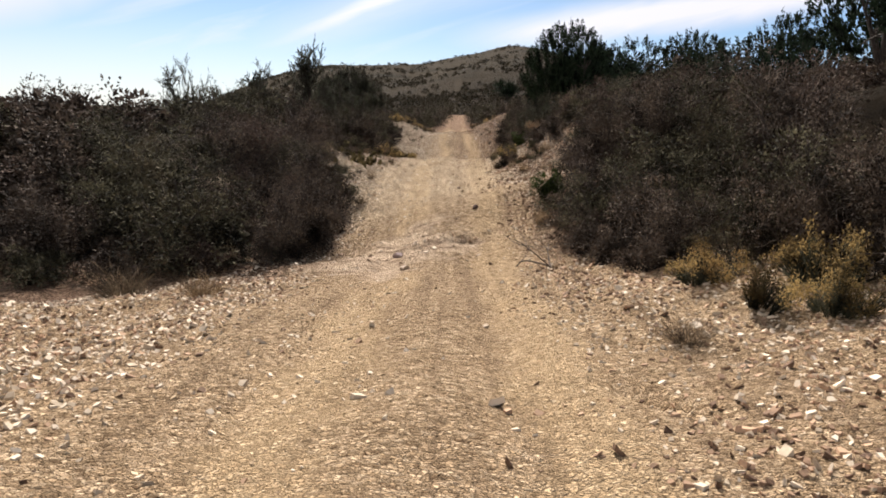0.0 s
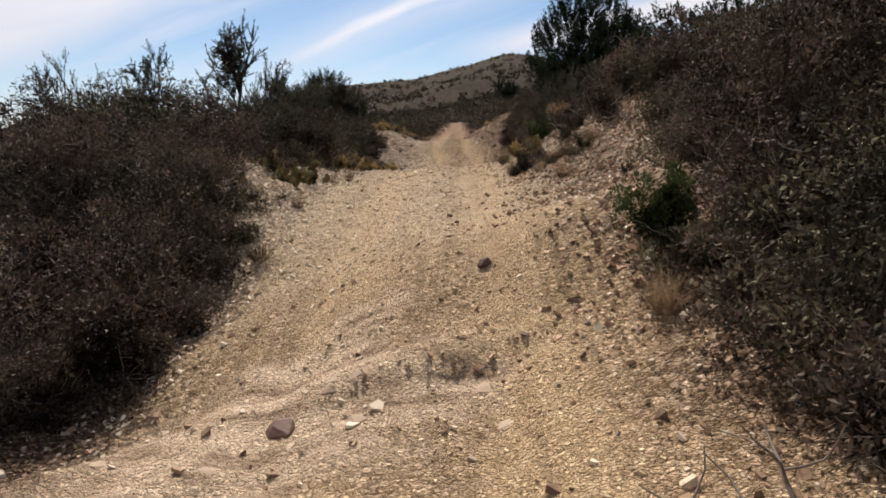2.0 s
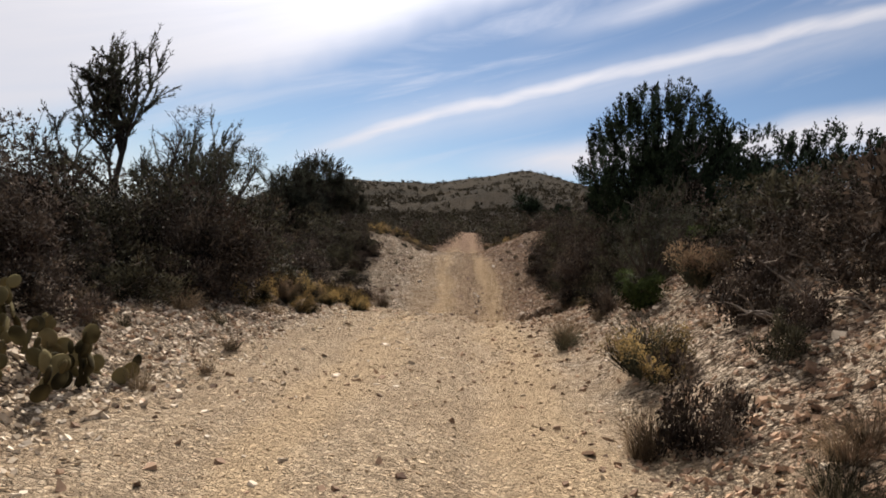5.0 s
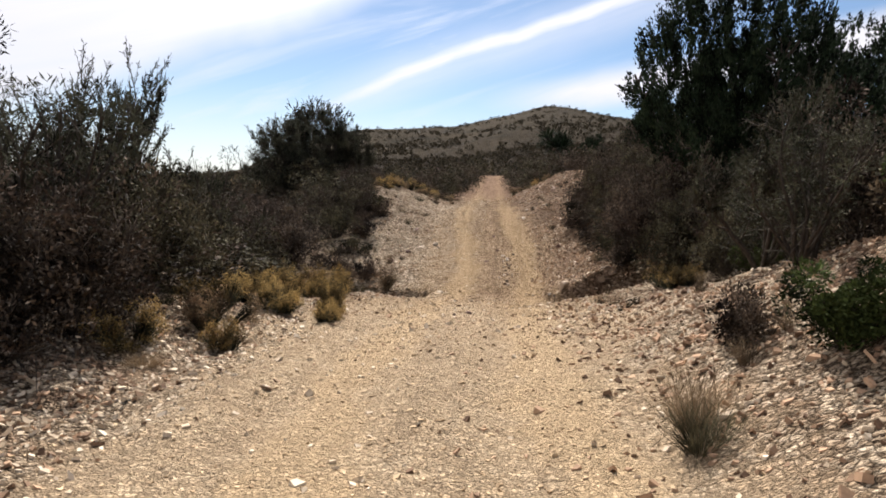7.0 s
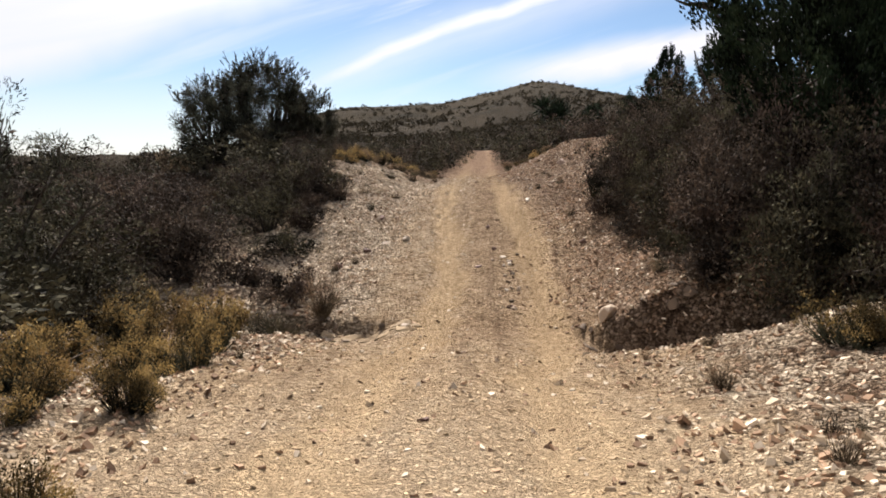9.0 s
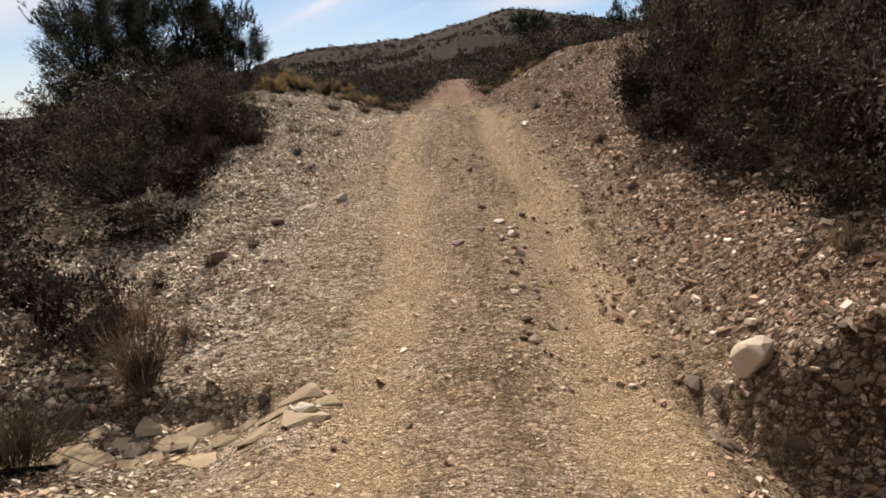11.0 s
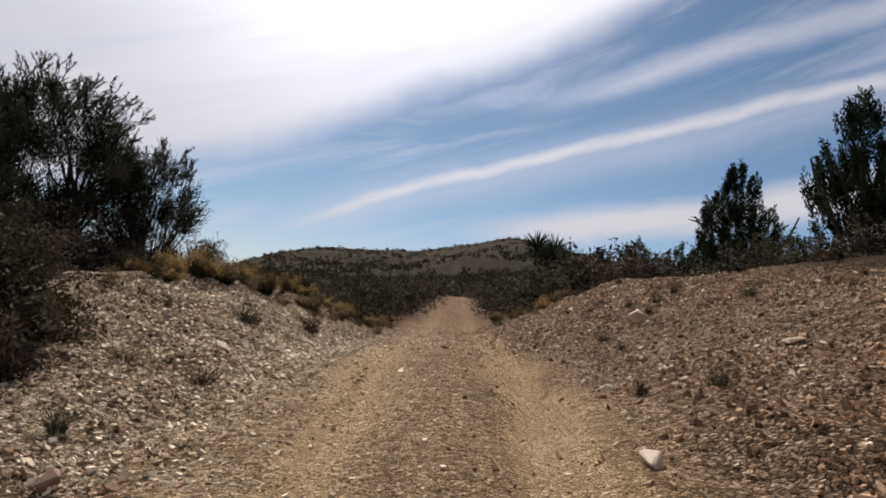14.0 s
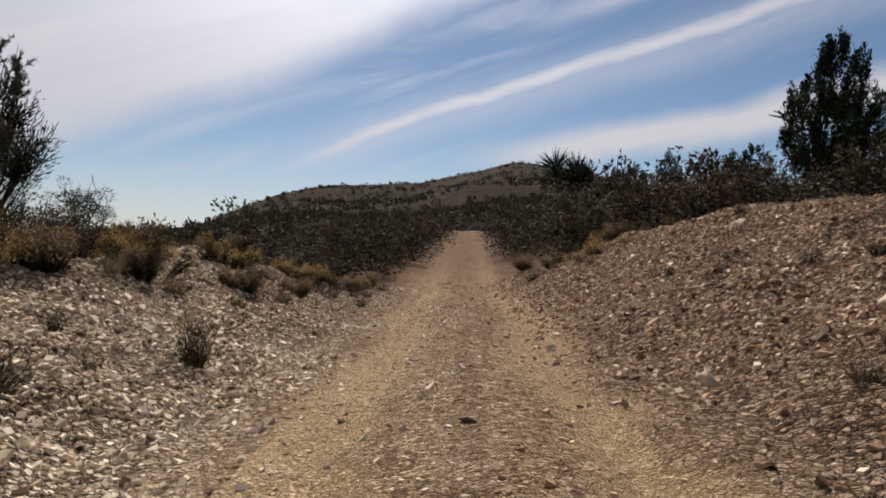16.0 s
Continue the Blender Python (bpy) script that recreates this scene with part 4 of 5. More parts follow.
def plant(proto, rows, size, label, category, group, seed=1, sink=0.03):
    """Stands copies of the prototypes on the ground. rows: x, y, height, width; size: a prototype's own height and width."""
    rng = np.random.RandomState(seed)
    for n, (x, y, h, w) in enumerate(rows):
        p = proto[n % len(proto)]
        m = Matrix.LocRotScale((x, y, foot(x, y) - sink), Euler((rng.uniform(-0.05, 0.05), rng.uniform(-0.05, 0.05), rng.uniform(0, 6.28))),
                               (w / size[1], w / size[1], h / size[0]))
        if n < len(proto):
            p.matrix_basis = m
            ob = p
            tagged(ob, label, category, group)
        else:
            ob = copy_thing(p, Matrix.Identity(4))
            ob.matrix_basis = m

# ---- where the plants stand ----
# edges of the brush beside the track: y, x on the left, x on the right
BRUSH = ((0, -9.0, 4.5), (4, -7.5, 3.4), (6, -6.0, 3.0), (8, -4.0, 2.8), (9.5, -3.1, 2.8), (10.5, -3.1, 2.9), (12, -3.2, 3.2), (14, -3.4, 3.4), (16, -3.6, 3.6),
         (19, -3.5, 3.4), (21, -3.1, 2.9), (25, -3.7, 3.6), (27, -4.0, 3.2), (30, -4.0, 3.0), (32, -4.1, 3.1), (34, -4.1, 4.2), (36, -4.8, 6.2), (40, -5.2, 6.6),
         (44, -4.6, 4.4), (47, -3.0, 2.7), (50, -1.9, 1.9), (58, -1.4, 1.4), (70, -0.7, 1.9), (78, -0.8, 2.6))


def brush_edge(y):
    return hermite(BRUSH, np.array(float(y)))


def fill(seed, count, y_lo, y_hi, deep, gap, tall, wide):
    """Random places behind the edge of the brush, on both sides, no two closer than gap."""
    rng = np.random.RandomState(seed)
    out = []
    for _ in range(count * 30):
        if len(out) >= count:
            break
        y = rng.uniform(y_lo, y_hi)
        left, right = brush_edge(y)
        far = rng.uniform(0, 1) ** 1.3 * deep
        x = left - far if rng.uniform() < 0.5 else right + far
        if all((x - a) ** 2 + (y - b) ** 2 > gap**2 for a, b, *_ in out):
            w = rng.uniform(*wide)
            out.append((x, y, rng.uniform(*tall) * (0.75 + 0.25 * w / wide[1]), w))
    return out


# big shrubs beside the track
shrubs = [bush("desert_shrub", 10 + s, 1.5, 1.8, 17, 12, 18, 0.042, m, bare=b, low=0.12, narrow=0.44, core=420) for s, (m, b) in enumerate(((M_DUSK, 60), (M_OLIVE, 24), (M_DUSK, 90)))]
plant(shrubs, ((-5.6, 9.3, 1.25, 1.8), (-3.8, 9.6, 1.6, 2.1), (-2.35, 10.3, 1.35, 1.5), (-2.5, 9.6, 0.8, 1.1), (-4.6, 11.4, 1.4, 2.0), (-2.5, 11.4, 1.3, 1.4), (-2.6, 12.5, 1.2, 1.4), (-2.75, 13.4, 0.9, 1.1), (-3.9, 12.9, 1.6, 1.7), (-7.2, 10.2, 1.15, 2.0), (-6.0, 12.6, 1.35, 2.2),
               (-3.0, 14.0, 1.05, 1.4), (-3.5, 16.0, 1.2, 1.6), (-5.2, 16.0, 1.6, 2.0), (-3.5, 17.6, 1.2, 1.5), (-4.6, 19.4, 1.8, 1.9), (-3.4, 19.0, 1.4, 1.6), (-2.75, 20.3, 1.5, 1.6), (-2.9, 19.4, 1.4, 1.5), (-3.1, 21.4, 1.6, 1.6), (-5.9, 20.6, 2.0, 2.2), (-4.5, 22.6, 2.0, 2.1), (-5.6, 24.6, 2.1, 2.4), (-6.4, 26.6, 2.3, 2.5),
               (-3.6, 34.2, 1.3, 1.4), (-3.8, 35.4, 1.2, 1.4), (-4.1, 36.6, 1.1, 1.4), (-4.3, 33.7, 1.3, 1.7), (-3.6, 23.4, 1.6, 1.6),
               (2.3, 6.8, 1.1, 1.3), (2.1, 7.8, 1.15, 1.4), (2.0, 8.8, 1.15, 1.4), (2.0, 9.7, 1.1, 1.35), (2.35, 10.7, 1.3, 1.3), (2.75, 11.7, 1.3, 1.4), (3.05, 12.9, 0.9, 1.3), (3.5, 14.4, 0.8, 1.3), (3.0, 8.4, 1.4, 1.7), (3.1, 10.4, 1.6, 1.6), (3.6, 11.4, 1.3, 1.7), (3.5, 6.3, 1.4, 1.7), (3.0, 5.9, 1.2, 1.2), (3.5, 5.5, 1.3, 1.3), (2.65, 6.2, 1.0, 1.0), (-3.6, 10.9, 1.2, 1.6), (-3.4, 12.0, 1.1, 1.5), (-5.2, 10.4, 1.3, 1.7), (3.6, 4.9, 1.5, 1.4), (3.9, 8.0, 1.9, 1.9), (3.5, 9.3, 1.7, 1.6), (4.6, 9.8, 1.8, 2.0), (-4.0, 14.6, 1.0, 1.7), (-3.7, 13.7, 0.9, 1.4), (-4.9, 14.2, 1.3, 1.9), (1.95, 10.9, 0.75, 0.9), (2.35, 12.1, 0.8, 1.0), (2.8, 13.7, 0.7, 1.0), (2.35, 11.2, 0.9, 1.1), (2.05, 11.6, 0.6, 0.8), (2.7, 12.7, 0.85, 1.1), (2.8, 17.25, 0.75, 1.0), (2.9, 16.1, 0.75, 0.9), (3.0, 15.5, 0.7, 0.9), (2.75, 18.1, 0.7, 0.9), (3.4, 16.1, 1.0, 1.4), (3.5, 17.4, 1.0, 1.5)),
      (1.5, 1.8), "dense twiggy shrub with brown-green leaves and dead grey twigs", "shrub", "shrubs beside the track", 5)
plant([bush("desert_shrub", 20, 1.5, 1.8, 17, 12, 18, 0.042, M_OLIVE, bare=6, low=0.12, narrow=0.44, core=420), bush("desert_shrub", 21, 1.5, 1.8, 16, 12, 18, 0.042, M_DUSK, bare=14, low=0.12, narrow=0.44, core=420)],
      ((3.1, 20.0, 1.1, 1.4), (3.4, 21.9, 1.7, 1.8), (4.2, 23.4, 1.8, 1.9), (2.75, 28.0, 1.7, 1.7), (3.3, 27.2, 2.0, 1.6), (3.9, 26.6, 2.0, 1.7), (2.6, 30.5, 1.5, 1.3), (2.85, 28.9, 1.7, 1.5), (4.6, 27.4, 2.0, 2.0), (3.9, 25.7, 1.7, 1.7), (4.3, 17.5, 1.0, 1.7), (4.4, 19.3, 1.1, 1.8), (3.9, 20.6, 1.1, 1.6), (5.1, 20.3, 1.2, 1.8), (4.7, 21.2, 1.3, 1.9), (5.3, 22.8, 1.4, 2.0), (4.2, 15.6, 0.9, 1.6), (5.5, 18.6, 1.2, 1.9), (-5.2, 37.2, 1.2, 1.8), (-5.7, 39.5, 1.3, 2.0), (-5.0, 34.6, 1.3, 1.8),
       (2.45, 31.7, 1.7, 1.5), (2.6, 32.7, 1.6, 1.6), (3.2, 33.7, 1.5, 1.6), (3.4, 31.0, 1.9, 1.8), (3.6, 32.6, 1.8, 1.9), (3.3, 25.1, 1.2, 1.2), (3.6, 28.4, 2.2, 1.9), (4.2, 31.4, 2.0, 1.9), (3.5, 29.9, 1.5, 1.5), (2.7, 29.3, 1.2, 1.1),
       (-4.3, 29.9, 1.7, 2.2), (-3.7, 32.4, 1.35, 1.7), (-5.4, 31.4, 1.6, 2.2), (-5.2, 28.4, 1.4, 2.0), (-4.0, 34.0, 1.2, 1.5), (-6.6, 29.6, 1.5, 2.1), (-4.1, 36.0, 0.9, 1.3), (-3.9, 26.5, 1.2, 1.6), (-4.9, 25.1, 1.5, 1.9), (-5.0, 40.6, 1.2, 1.5), (-4.5, 41.7, 1.05, 1.4), (-5.4, 39.1, 1.1, 1.5), (-4.75, 39.7, 0.8, 1.2), (-6.2, 38.4, 1.2, 1.6), (-5.6, 41.4, 1.3, 1.6)),
      (1.5, 1.8), "dense rounded olive-green shrub beside the track", "shrub", "shrubs beside the wash", 6)
# brush behind them
far_shrubs = [bush("desert_shrub", 30 + s, 1.5, 1.9, 13, 9, 11, 0.066, m, narrow=0.47, low=0.1, fine=False, core=160) for s, m in enumerate((M_DUSK, M_OLIVE, M_DUSK, M_OLIVE))]
plant(far_shrubs, fill(3, 105, 7, 46, 8, 1.25, (0.95, 1.65), (1.7, 2.6)), (1.5, 1.9), "dark rounded shrub in the dense roadside brush", "shrub", "brush on the slopes", 7)
for n, mat in enumerate((M_DUSK, M_OLIVE)):
    rise = [bush("desert_shrub", 40 + 3 * n + s, 1.5, 1.9, 10, 7, 5, 0.085, mat, narrow=0.5, low=0.1, fine=False) for s in range(3)]
    rng = np.random.RandomState(90 + n)
    tall = [(rng.uniform(2.6, 13), rng.uniform(50, 67), rng.uniform(1.2, 1.7), rng.uniform(2.0, 3.0)) for _ in range(12)]
    tall += [(rng.uniform(-10, -1.2), rng.uniform(75, 92), rng.uniform(1.8, 2.8), rng.uniform(2.0, 3.2)) for _ in range(16)]
    thicket("hillside_brush", rise, tall + fill(4 + n, 150, 45, 66, 12, 1.1, (0.9, 1.9), (1.5, 2.6)), (1.5, 1.9), "dense dark brush along the far side of the rise", 8 + n)
    rise = [bush("desert_shrub", 46 + 3 * n + s, 1.5, 1.9, 9, 6, 3, 0.13, mat, narrow=0.55, low=0.1, fine=False) for s in range(3)]
    thicket("hillside_brush", rise, fill(14 + n, 170, 60, 92, 24, 1.3, (0.9, 1.9), (1.6, 2.8)), (1.5, 1.9), "dense dark brush high on the far side of the rise", 28 + n)
wide = [bush("desert_shrub", 170 + s, 1.5, 1.9, 9, 6, 3, 0.15, M_DUSK, narrow=0.55, low=0.1, fine=False) for s in range(4)]


def spread_wide(seed, count):
    rng = np.random.RandomState(seed)
    out = []
    while len(out) < count:
        y, side = rng.uniform(-2, 62), rng.choice((-1, 1))
        left, right = brush_edge(max(y, 0))
        x = left - rng.uniform(7, 27) if side < 0 else right + rng.uniform(6, 22)
        out.append((x, y, rng.uniform(0.9, 1.7), rng.uniform(1.8, 3.0)))
    return out


def slope_brush(seed, count):
    rng = np.random.RandomState(seed)
    return [(rng.uniform(-15, -7), rng.uniform(11, 32), rng.uniform(1.0, 1.6), rng.uniform(1.3, 2.2)) for _ in range(count)]


thicket("hillside_brush", wide, spread_wide(31, 420) + slope_brush(33, 70), (1.5, 1.9), "dark brush scattered over the slopes away from the track", 32)
low_shrubs = [bush("desert_shrub", 50 + s, 0.8, 1.2, 10, 7, 16, 0.07, m, narrow=0.4, low=0.1, fine=False) for s, m in enumerate((M_DUSK, M_DRY))]
plant(low_shrubs, fill(6, 75, 10, 50, 7, 0.9, (0.45, 0.85), (0.7, 1.4)), (0.8, 1.2), "low brown twiggy shrub among the brush", "shrub", "low brush", 9)

# tall wispy shrubs that stand up against the sky
wisps = [bush("desert_broom", 60, 2.4, 1.9, 14, 12, 18, 0.055, M_BROOM, narrow=0.2, lump=0.08, up=0.7, tilt=(4, 55), wand=26, low=0.15),
         fan_tree("desert_broom", 61, 2.4, 1.9, 6, (5, 5, 5), M_BROOM, 13, 0.045, 0.42, 0.011, 40, "branchwork", "foliage", "stuff")]
plant(wisps, ((-3.3, 20.6, 2.3, 1.9), (-4.3, 23.2, 2.4, 1.8), (-3.9, 21.4, 2.0, 1.5), (-5.2, 24.8, 3.1, 1.9), (-4.4, 26.2, 2.6, 1.7), (-6.8, 27.0, 2.8, 1.9), (2.35, 20.7, 1.35, 1.2), (2.55, 21.9, 1.5, 1.3), (2.95, 23.0, 1.6, 1.4), (-8.2, 20.9, 2.3, 1.7), (-7.1, 21.6, 2.3, 1.6), (-6.1, 22.6, 2.0, 1.7), (-8.4, 27.5, 2.9, 2.2), (-5.6, 18.6, 1.9, 1.8), (-9.6, 24, 2.4, 2.0),
              (5.8, 20.0, 1.5, 1.4), (6.9, 18.6, 1.6, 1.6), (-12.5, 20.5, 1.3, 1.6), (-10.3, 27.3, 3.6, 2.4), (-9.0, 48.5, 2.6, 2.0), (-7.6, 50.5, 2.4, 1.8), (-10.8, 46.5, 2.6, 2.2), (-4.6, 42.5, 1.3, 0.9)),
      (2.4, 1.9), "tall grey-green broom shrub with bare upright wands", "shrub", "broom shrubs", 10)
tree = fan_tree("small_tree", 71, 3.0, 1.4, 1, (8, 7, 6), M_BROOM, 34, 0.045, 0.62, 0.016, 14)
plant([tree], ((-4.6, 20.9, 2.95, 1.35),), (3.0, 1.4), "tall sparse small tree with a bare trunk and feathery twigs", "tree", "", 11)
acacia = feather_tree("acacia_tree", 72, 3.6, 2.0, 4, M_SAGE, 84, 480, 0.32, plumes=70)
plant([acacia], ((-6.1, 39.9, 3.5, 2.1),), (3.6, 2.0), "tall multi-trunked desert tree with feathery grey-green foliage", "tree", "desert trees", 12)
spreading = feather_tree("acacia_tree", 74, 3.0, 2.4, 5, M_SAGE, 92, 420, 0.34, plumes=60)
plant([spreading], ((-6.75, 38.4, 2.75, 2.3),), (3.0, 2.4), "spreading desert tree with feathery grey-green shoots on top", "tree", "desert trees", 12)
second = feather_tree("acacia_tree", 75, 2.7, 2.0, 4, M_SAGE, 64, 430, 0.29, plumes=46)
plant([second], ((-5.25, 41.2, 2.7, 1.75),), (2.7, 2.0), "smaller desert tree with feathery upright shoots", "tree", "desert trees", 13)

# junipers
big = juniper("juniper_tree", 80, 5.0, 4.2, 820, 0.10, sprays=80)
plant([big], ((4.45, 28.8, 4.65, 3.75),), (5.0, 4.2), "large dense dark green juniper with a rounded lumpy crown", "juniper", "", 14, 0.1)
round_junipers = [juniper("juniper_tree", 81 + s, 4.0, 3.6, 300, sprays=30) for s in range(2)]
plant(round_junipers, ((8.2, 32.5, 3.3, 3.2), (6.9, 29.2, 3.0, 2.8), (11.2, 34.0, 3.4, 3.6), (13.6, 31.0, 3.4, 3.8), (9.4, 27.0, 3.4, 3.4), (12.4, 25.0, 4.0, 3.8), (9.0, 14.5, 3.9, 3.4), (11.5, 18.0, 4.2, 4.0), (15.5, 22.0, 4.6, 4.2),
                       (7.4, 36.5, 3.0, 2.8), (13.5, 40.0, 3.6, 3.2), (16.5, 35.0, 4.4, 4.0), (-15, 55, 3.2, 3.2), (14.5, 60, 3.4, 3.0), (19, 48, 4.0, 3.6)),
      (4.0, 3.6), "dark green rounded juniper on the slope above the track", "juniper", "junipers on the slope", 15, 0.1)
near_slim = juniper("juniper_tree", 88, 3.8, 2.1, 360, 0.5, sprays=80)
plant([near_slim], ((7.4, 48.6, 3.85, 2.1), (8.6, 44.6, 4.4, 2.2)), (3.8, 2.1), "slender upright young juniper with pointed tufts", "juniper", "upright junipers", 16, 0.1)
slim = [juniper("juniper_tree", 85 + s, 3.8, 2.1, 190, 0.5, sprays=32) for s in range(2)]
plant(slim, ((10.6, 47.0, 2.6, 1.9), (10.4, 69.3, 3.4, 1.8), (13.0, 68.0, 2.9, 1.8), (16.5, 66.0, 3.2, 1.8), (8.2, 71.0, 2.8, 1.6), (19.5, 64, 3.2, 2.0), (6.2, 60.0, 2.5, 1.9), (9.0, 58.0, 2.6, 2.1), (11.5, 62.0, 2.9, 2.2), (14.0, 57.0, 2.5, 2.1), (6.9, 66.0, 2.5, 1.8), (12.5, 54.0, 2.3, 2.0), (16.0, 60.0, 2.9, 2.1), (4.6, 57.0, 1.9, 1.8)),
      (3.8, 2.1), "slender upright young juniper with pointed tufts", "juniper", "upright junipers", 16, 0.1)
yucca = spiky_tree("yucca_tree", 90, 4.2)
plant([yucca], ((4.4, 62.8, 3.8, 3.8),), (4.2, 4.2), "yucca tree with balls of stiff pointed leaves", "yucca", "", 17)

# yellow-headed rabbitbrush
rabbit = [rabbitbrush("rabbitbrush", 100 + s, 0.45, 0.6, M_YELLOW) for s in range(3)]
plant(rabbit, ((1.95, 5.2, 0.34, 0.50), (2.1, 4.55, 0.30, 0.40), (2.75, 5.0, 0.48, 0.62), (2.5, 4.3, 0.35, 0.5),
               (-2.35, 21.7, 0.34, 0.42), (-1.98, 22.5, 0.33, 0.44), (-1.45, 22.5, 0.27, 0.34), (-1.42, 22.1, 0.24, 0.32), (-2.05, 25.2, 0.42, 0.52), (-1.85, 20.7, 0.24, 0.34), (-2.6, 23.0, 0.36, 0.5), (-1.8, 23.9, 0.28, 0.36), (-2.15, 24.6, 0.34, 0.44), (-2.3, 23.6, 0.3, 0.42),
               (-2.6, 26.9, 0.52, 0.70), (-2.9, 26.1, 0.46, 0.66), (-3.0, 25.3, 0.36, 0.56), (-2.55, 24.2, 0.36, 0.46), (-2.3, 26.2, 0.5, 0.6), (-3.3, 26.9, 0.5, 0.7), (-2.9, 24.4, 0.4, 0.55),
               (2.75, 25.1, 0.28, 0.42), (2.55, 25.0, 0.34, 0.5)),
      (0.45, 0.6), "yellow-topped rabbitbrush beside the track", "rabbitbrush", "rabbitbrush by the wash", 18)
plant([rabbitbrush("rabbitbrush", 105, 0.45, 0.6, M_STRAW), rabbitbrush("rabbitbrush", 106, 0.45, 0.6, M_YELLOW)],
      ((-3.2, 39.6, 0.42, 0.62), (-3.5, 39.0, 0.42, 0.6), (-2.85, 40.4, 0.36, 0.5), (-3.2, 40.9, 0.4, 0.55), (-2.45, 42.0, 0.34, 0.5), (-2.9, 42.6, 0.4, 0.6), (-3.0, 43.6, 0.42, 0.7), (-2.6, 44.7, 0.34, 0.6), (-3.6, 42.2, 0.4, 0.6), (-2.3, 45.6, 0.34, 0.55), (-2.2, 43.2, 0.3, 0.42),
       (1.9, 44.9, 0.36, 0.62), (2.45, 46.0, 0.32, 0.6), (1.55, 46.6, 0.3, 0.5), (1.78, 14.66, 0.20, 0.40), (1.27, 16.6, 0.33, 0.45), (2.2, 18.4, 0.42, 0.6), (-2.4, 20.4, 0.34, 0.5), (-2.15, 21.1, 0.34, 0.5),
       (-3.4, 37.9, 0.3, 0.5), (-2.0, 46.6, 0.28, 0.5), (-1.9, 48.0, 0.3, 0.55), (1.2, 48.2, 0.3, 0.5)),
      (0.45, 0.6), "small straw-coloured rabbitbrush on the stony bank", "rabbitbrush", "rabbitbrush on the banks", 19)

plant([bush("green_shrub", 95, 0.6, 0.6, 14, 7, 34, 0.035, M_GREEN, up=0.8, tilt=(4, 50), narrow=0.4, low=0.1)], ((1.42, 10.1, 0.55, 0.42), (1.75, 18.9, 0.45, 0.5), (2.75, 20.0, 0.6, 0.45), (2.95, 22.9, 0.6, 0.45)),
      (0.6, 0.6), "small bright green shrub at the edge of the track", "shrub", "green shrubs", 22)

# grass and small dry clumps
dry = [tuft("dry_clump", 110 + s, 0.35, 0.4, 320, m, 0.5) for s, m in enumerate((M_DRY, M_STRAW, M_OLIVE))]
plant(dry, ((-3.6, 7.3, 0.5, 0.7), (-2.4, 6.5, 0.32, 0.5), (-3.1, 9.6, 0.5, 0.55), (1.5, 4.1, 0.22, 0.34), (1.25, 9.44, 0.3, 0.26), (1.35, 16.9, 0.34, 0.44), (1.05, 15.6, 0.27, 0.3), (1.4, 13.9, 0.22, 0.24), (1.36, 14.62, 0.26, 0.22), (1.22, 14.5, 0.2, 0.2), (1.52, 14.85, 0.2, 0.3), (1.62, 14.5, 0.18, 0.26), (1.95, 14.95, 0.2, 0.3), (0.96, 15.5, 0.3, 0.2),
            (1.06, 18.6, 0.3, 0.3), (1.1, 18.8, 0.36, 0.36), (-2.4, 9.9, 0.5, 0.55), (-1.95, 12.6, 0.3, 0.35), (-2.0, 12.1, 0.34, 0.4),
            (-2.05, 19.9, 0.16, 0.28), (-2.15, 27.6, 0.5, 0.6), (-1.75, 28.2, 0.6, 0.4), (-2.2, 29.0, 0.4, 0.4), (-2.3, 14.0, 0.3, 0.35), (-2.45, 18.4, 0.3, 0.35)),
      (0.35, 0.4), "dry brown clump of grass and fine twigs", "dry grass", "dry clumps", 20)


def scatter_tufts(seed, count, y_lo, y_hi):
    rng = np.random.RandomState(seed)
    out = []
    while len(out) < count:
        y = rng.uniform(y_lo, y_hi)
        left, right = brush_edge(y)
        mid = float(bed_middle(y))
        x = rng.uniform(left, mid - 1.7) if rng.uniform() < 0.5 else rng.uniform(mid + 1.45, right)
        h = rng.uniform(0.08, 0.26)
        out.append((x, y, h, h * rng.uniform(0.5, 0.95)))
    return out


small = [tuft("grass_tuft", 120 + s, 0.2, 0.22, 120, m, 0.5, 0.0045) for s, m in enumerate((M_DRY, M_OLIVE, M_DRY, M_DRY))]
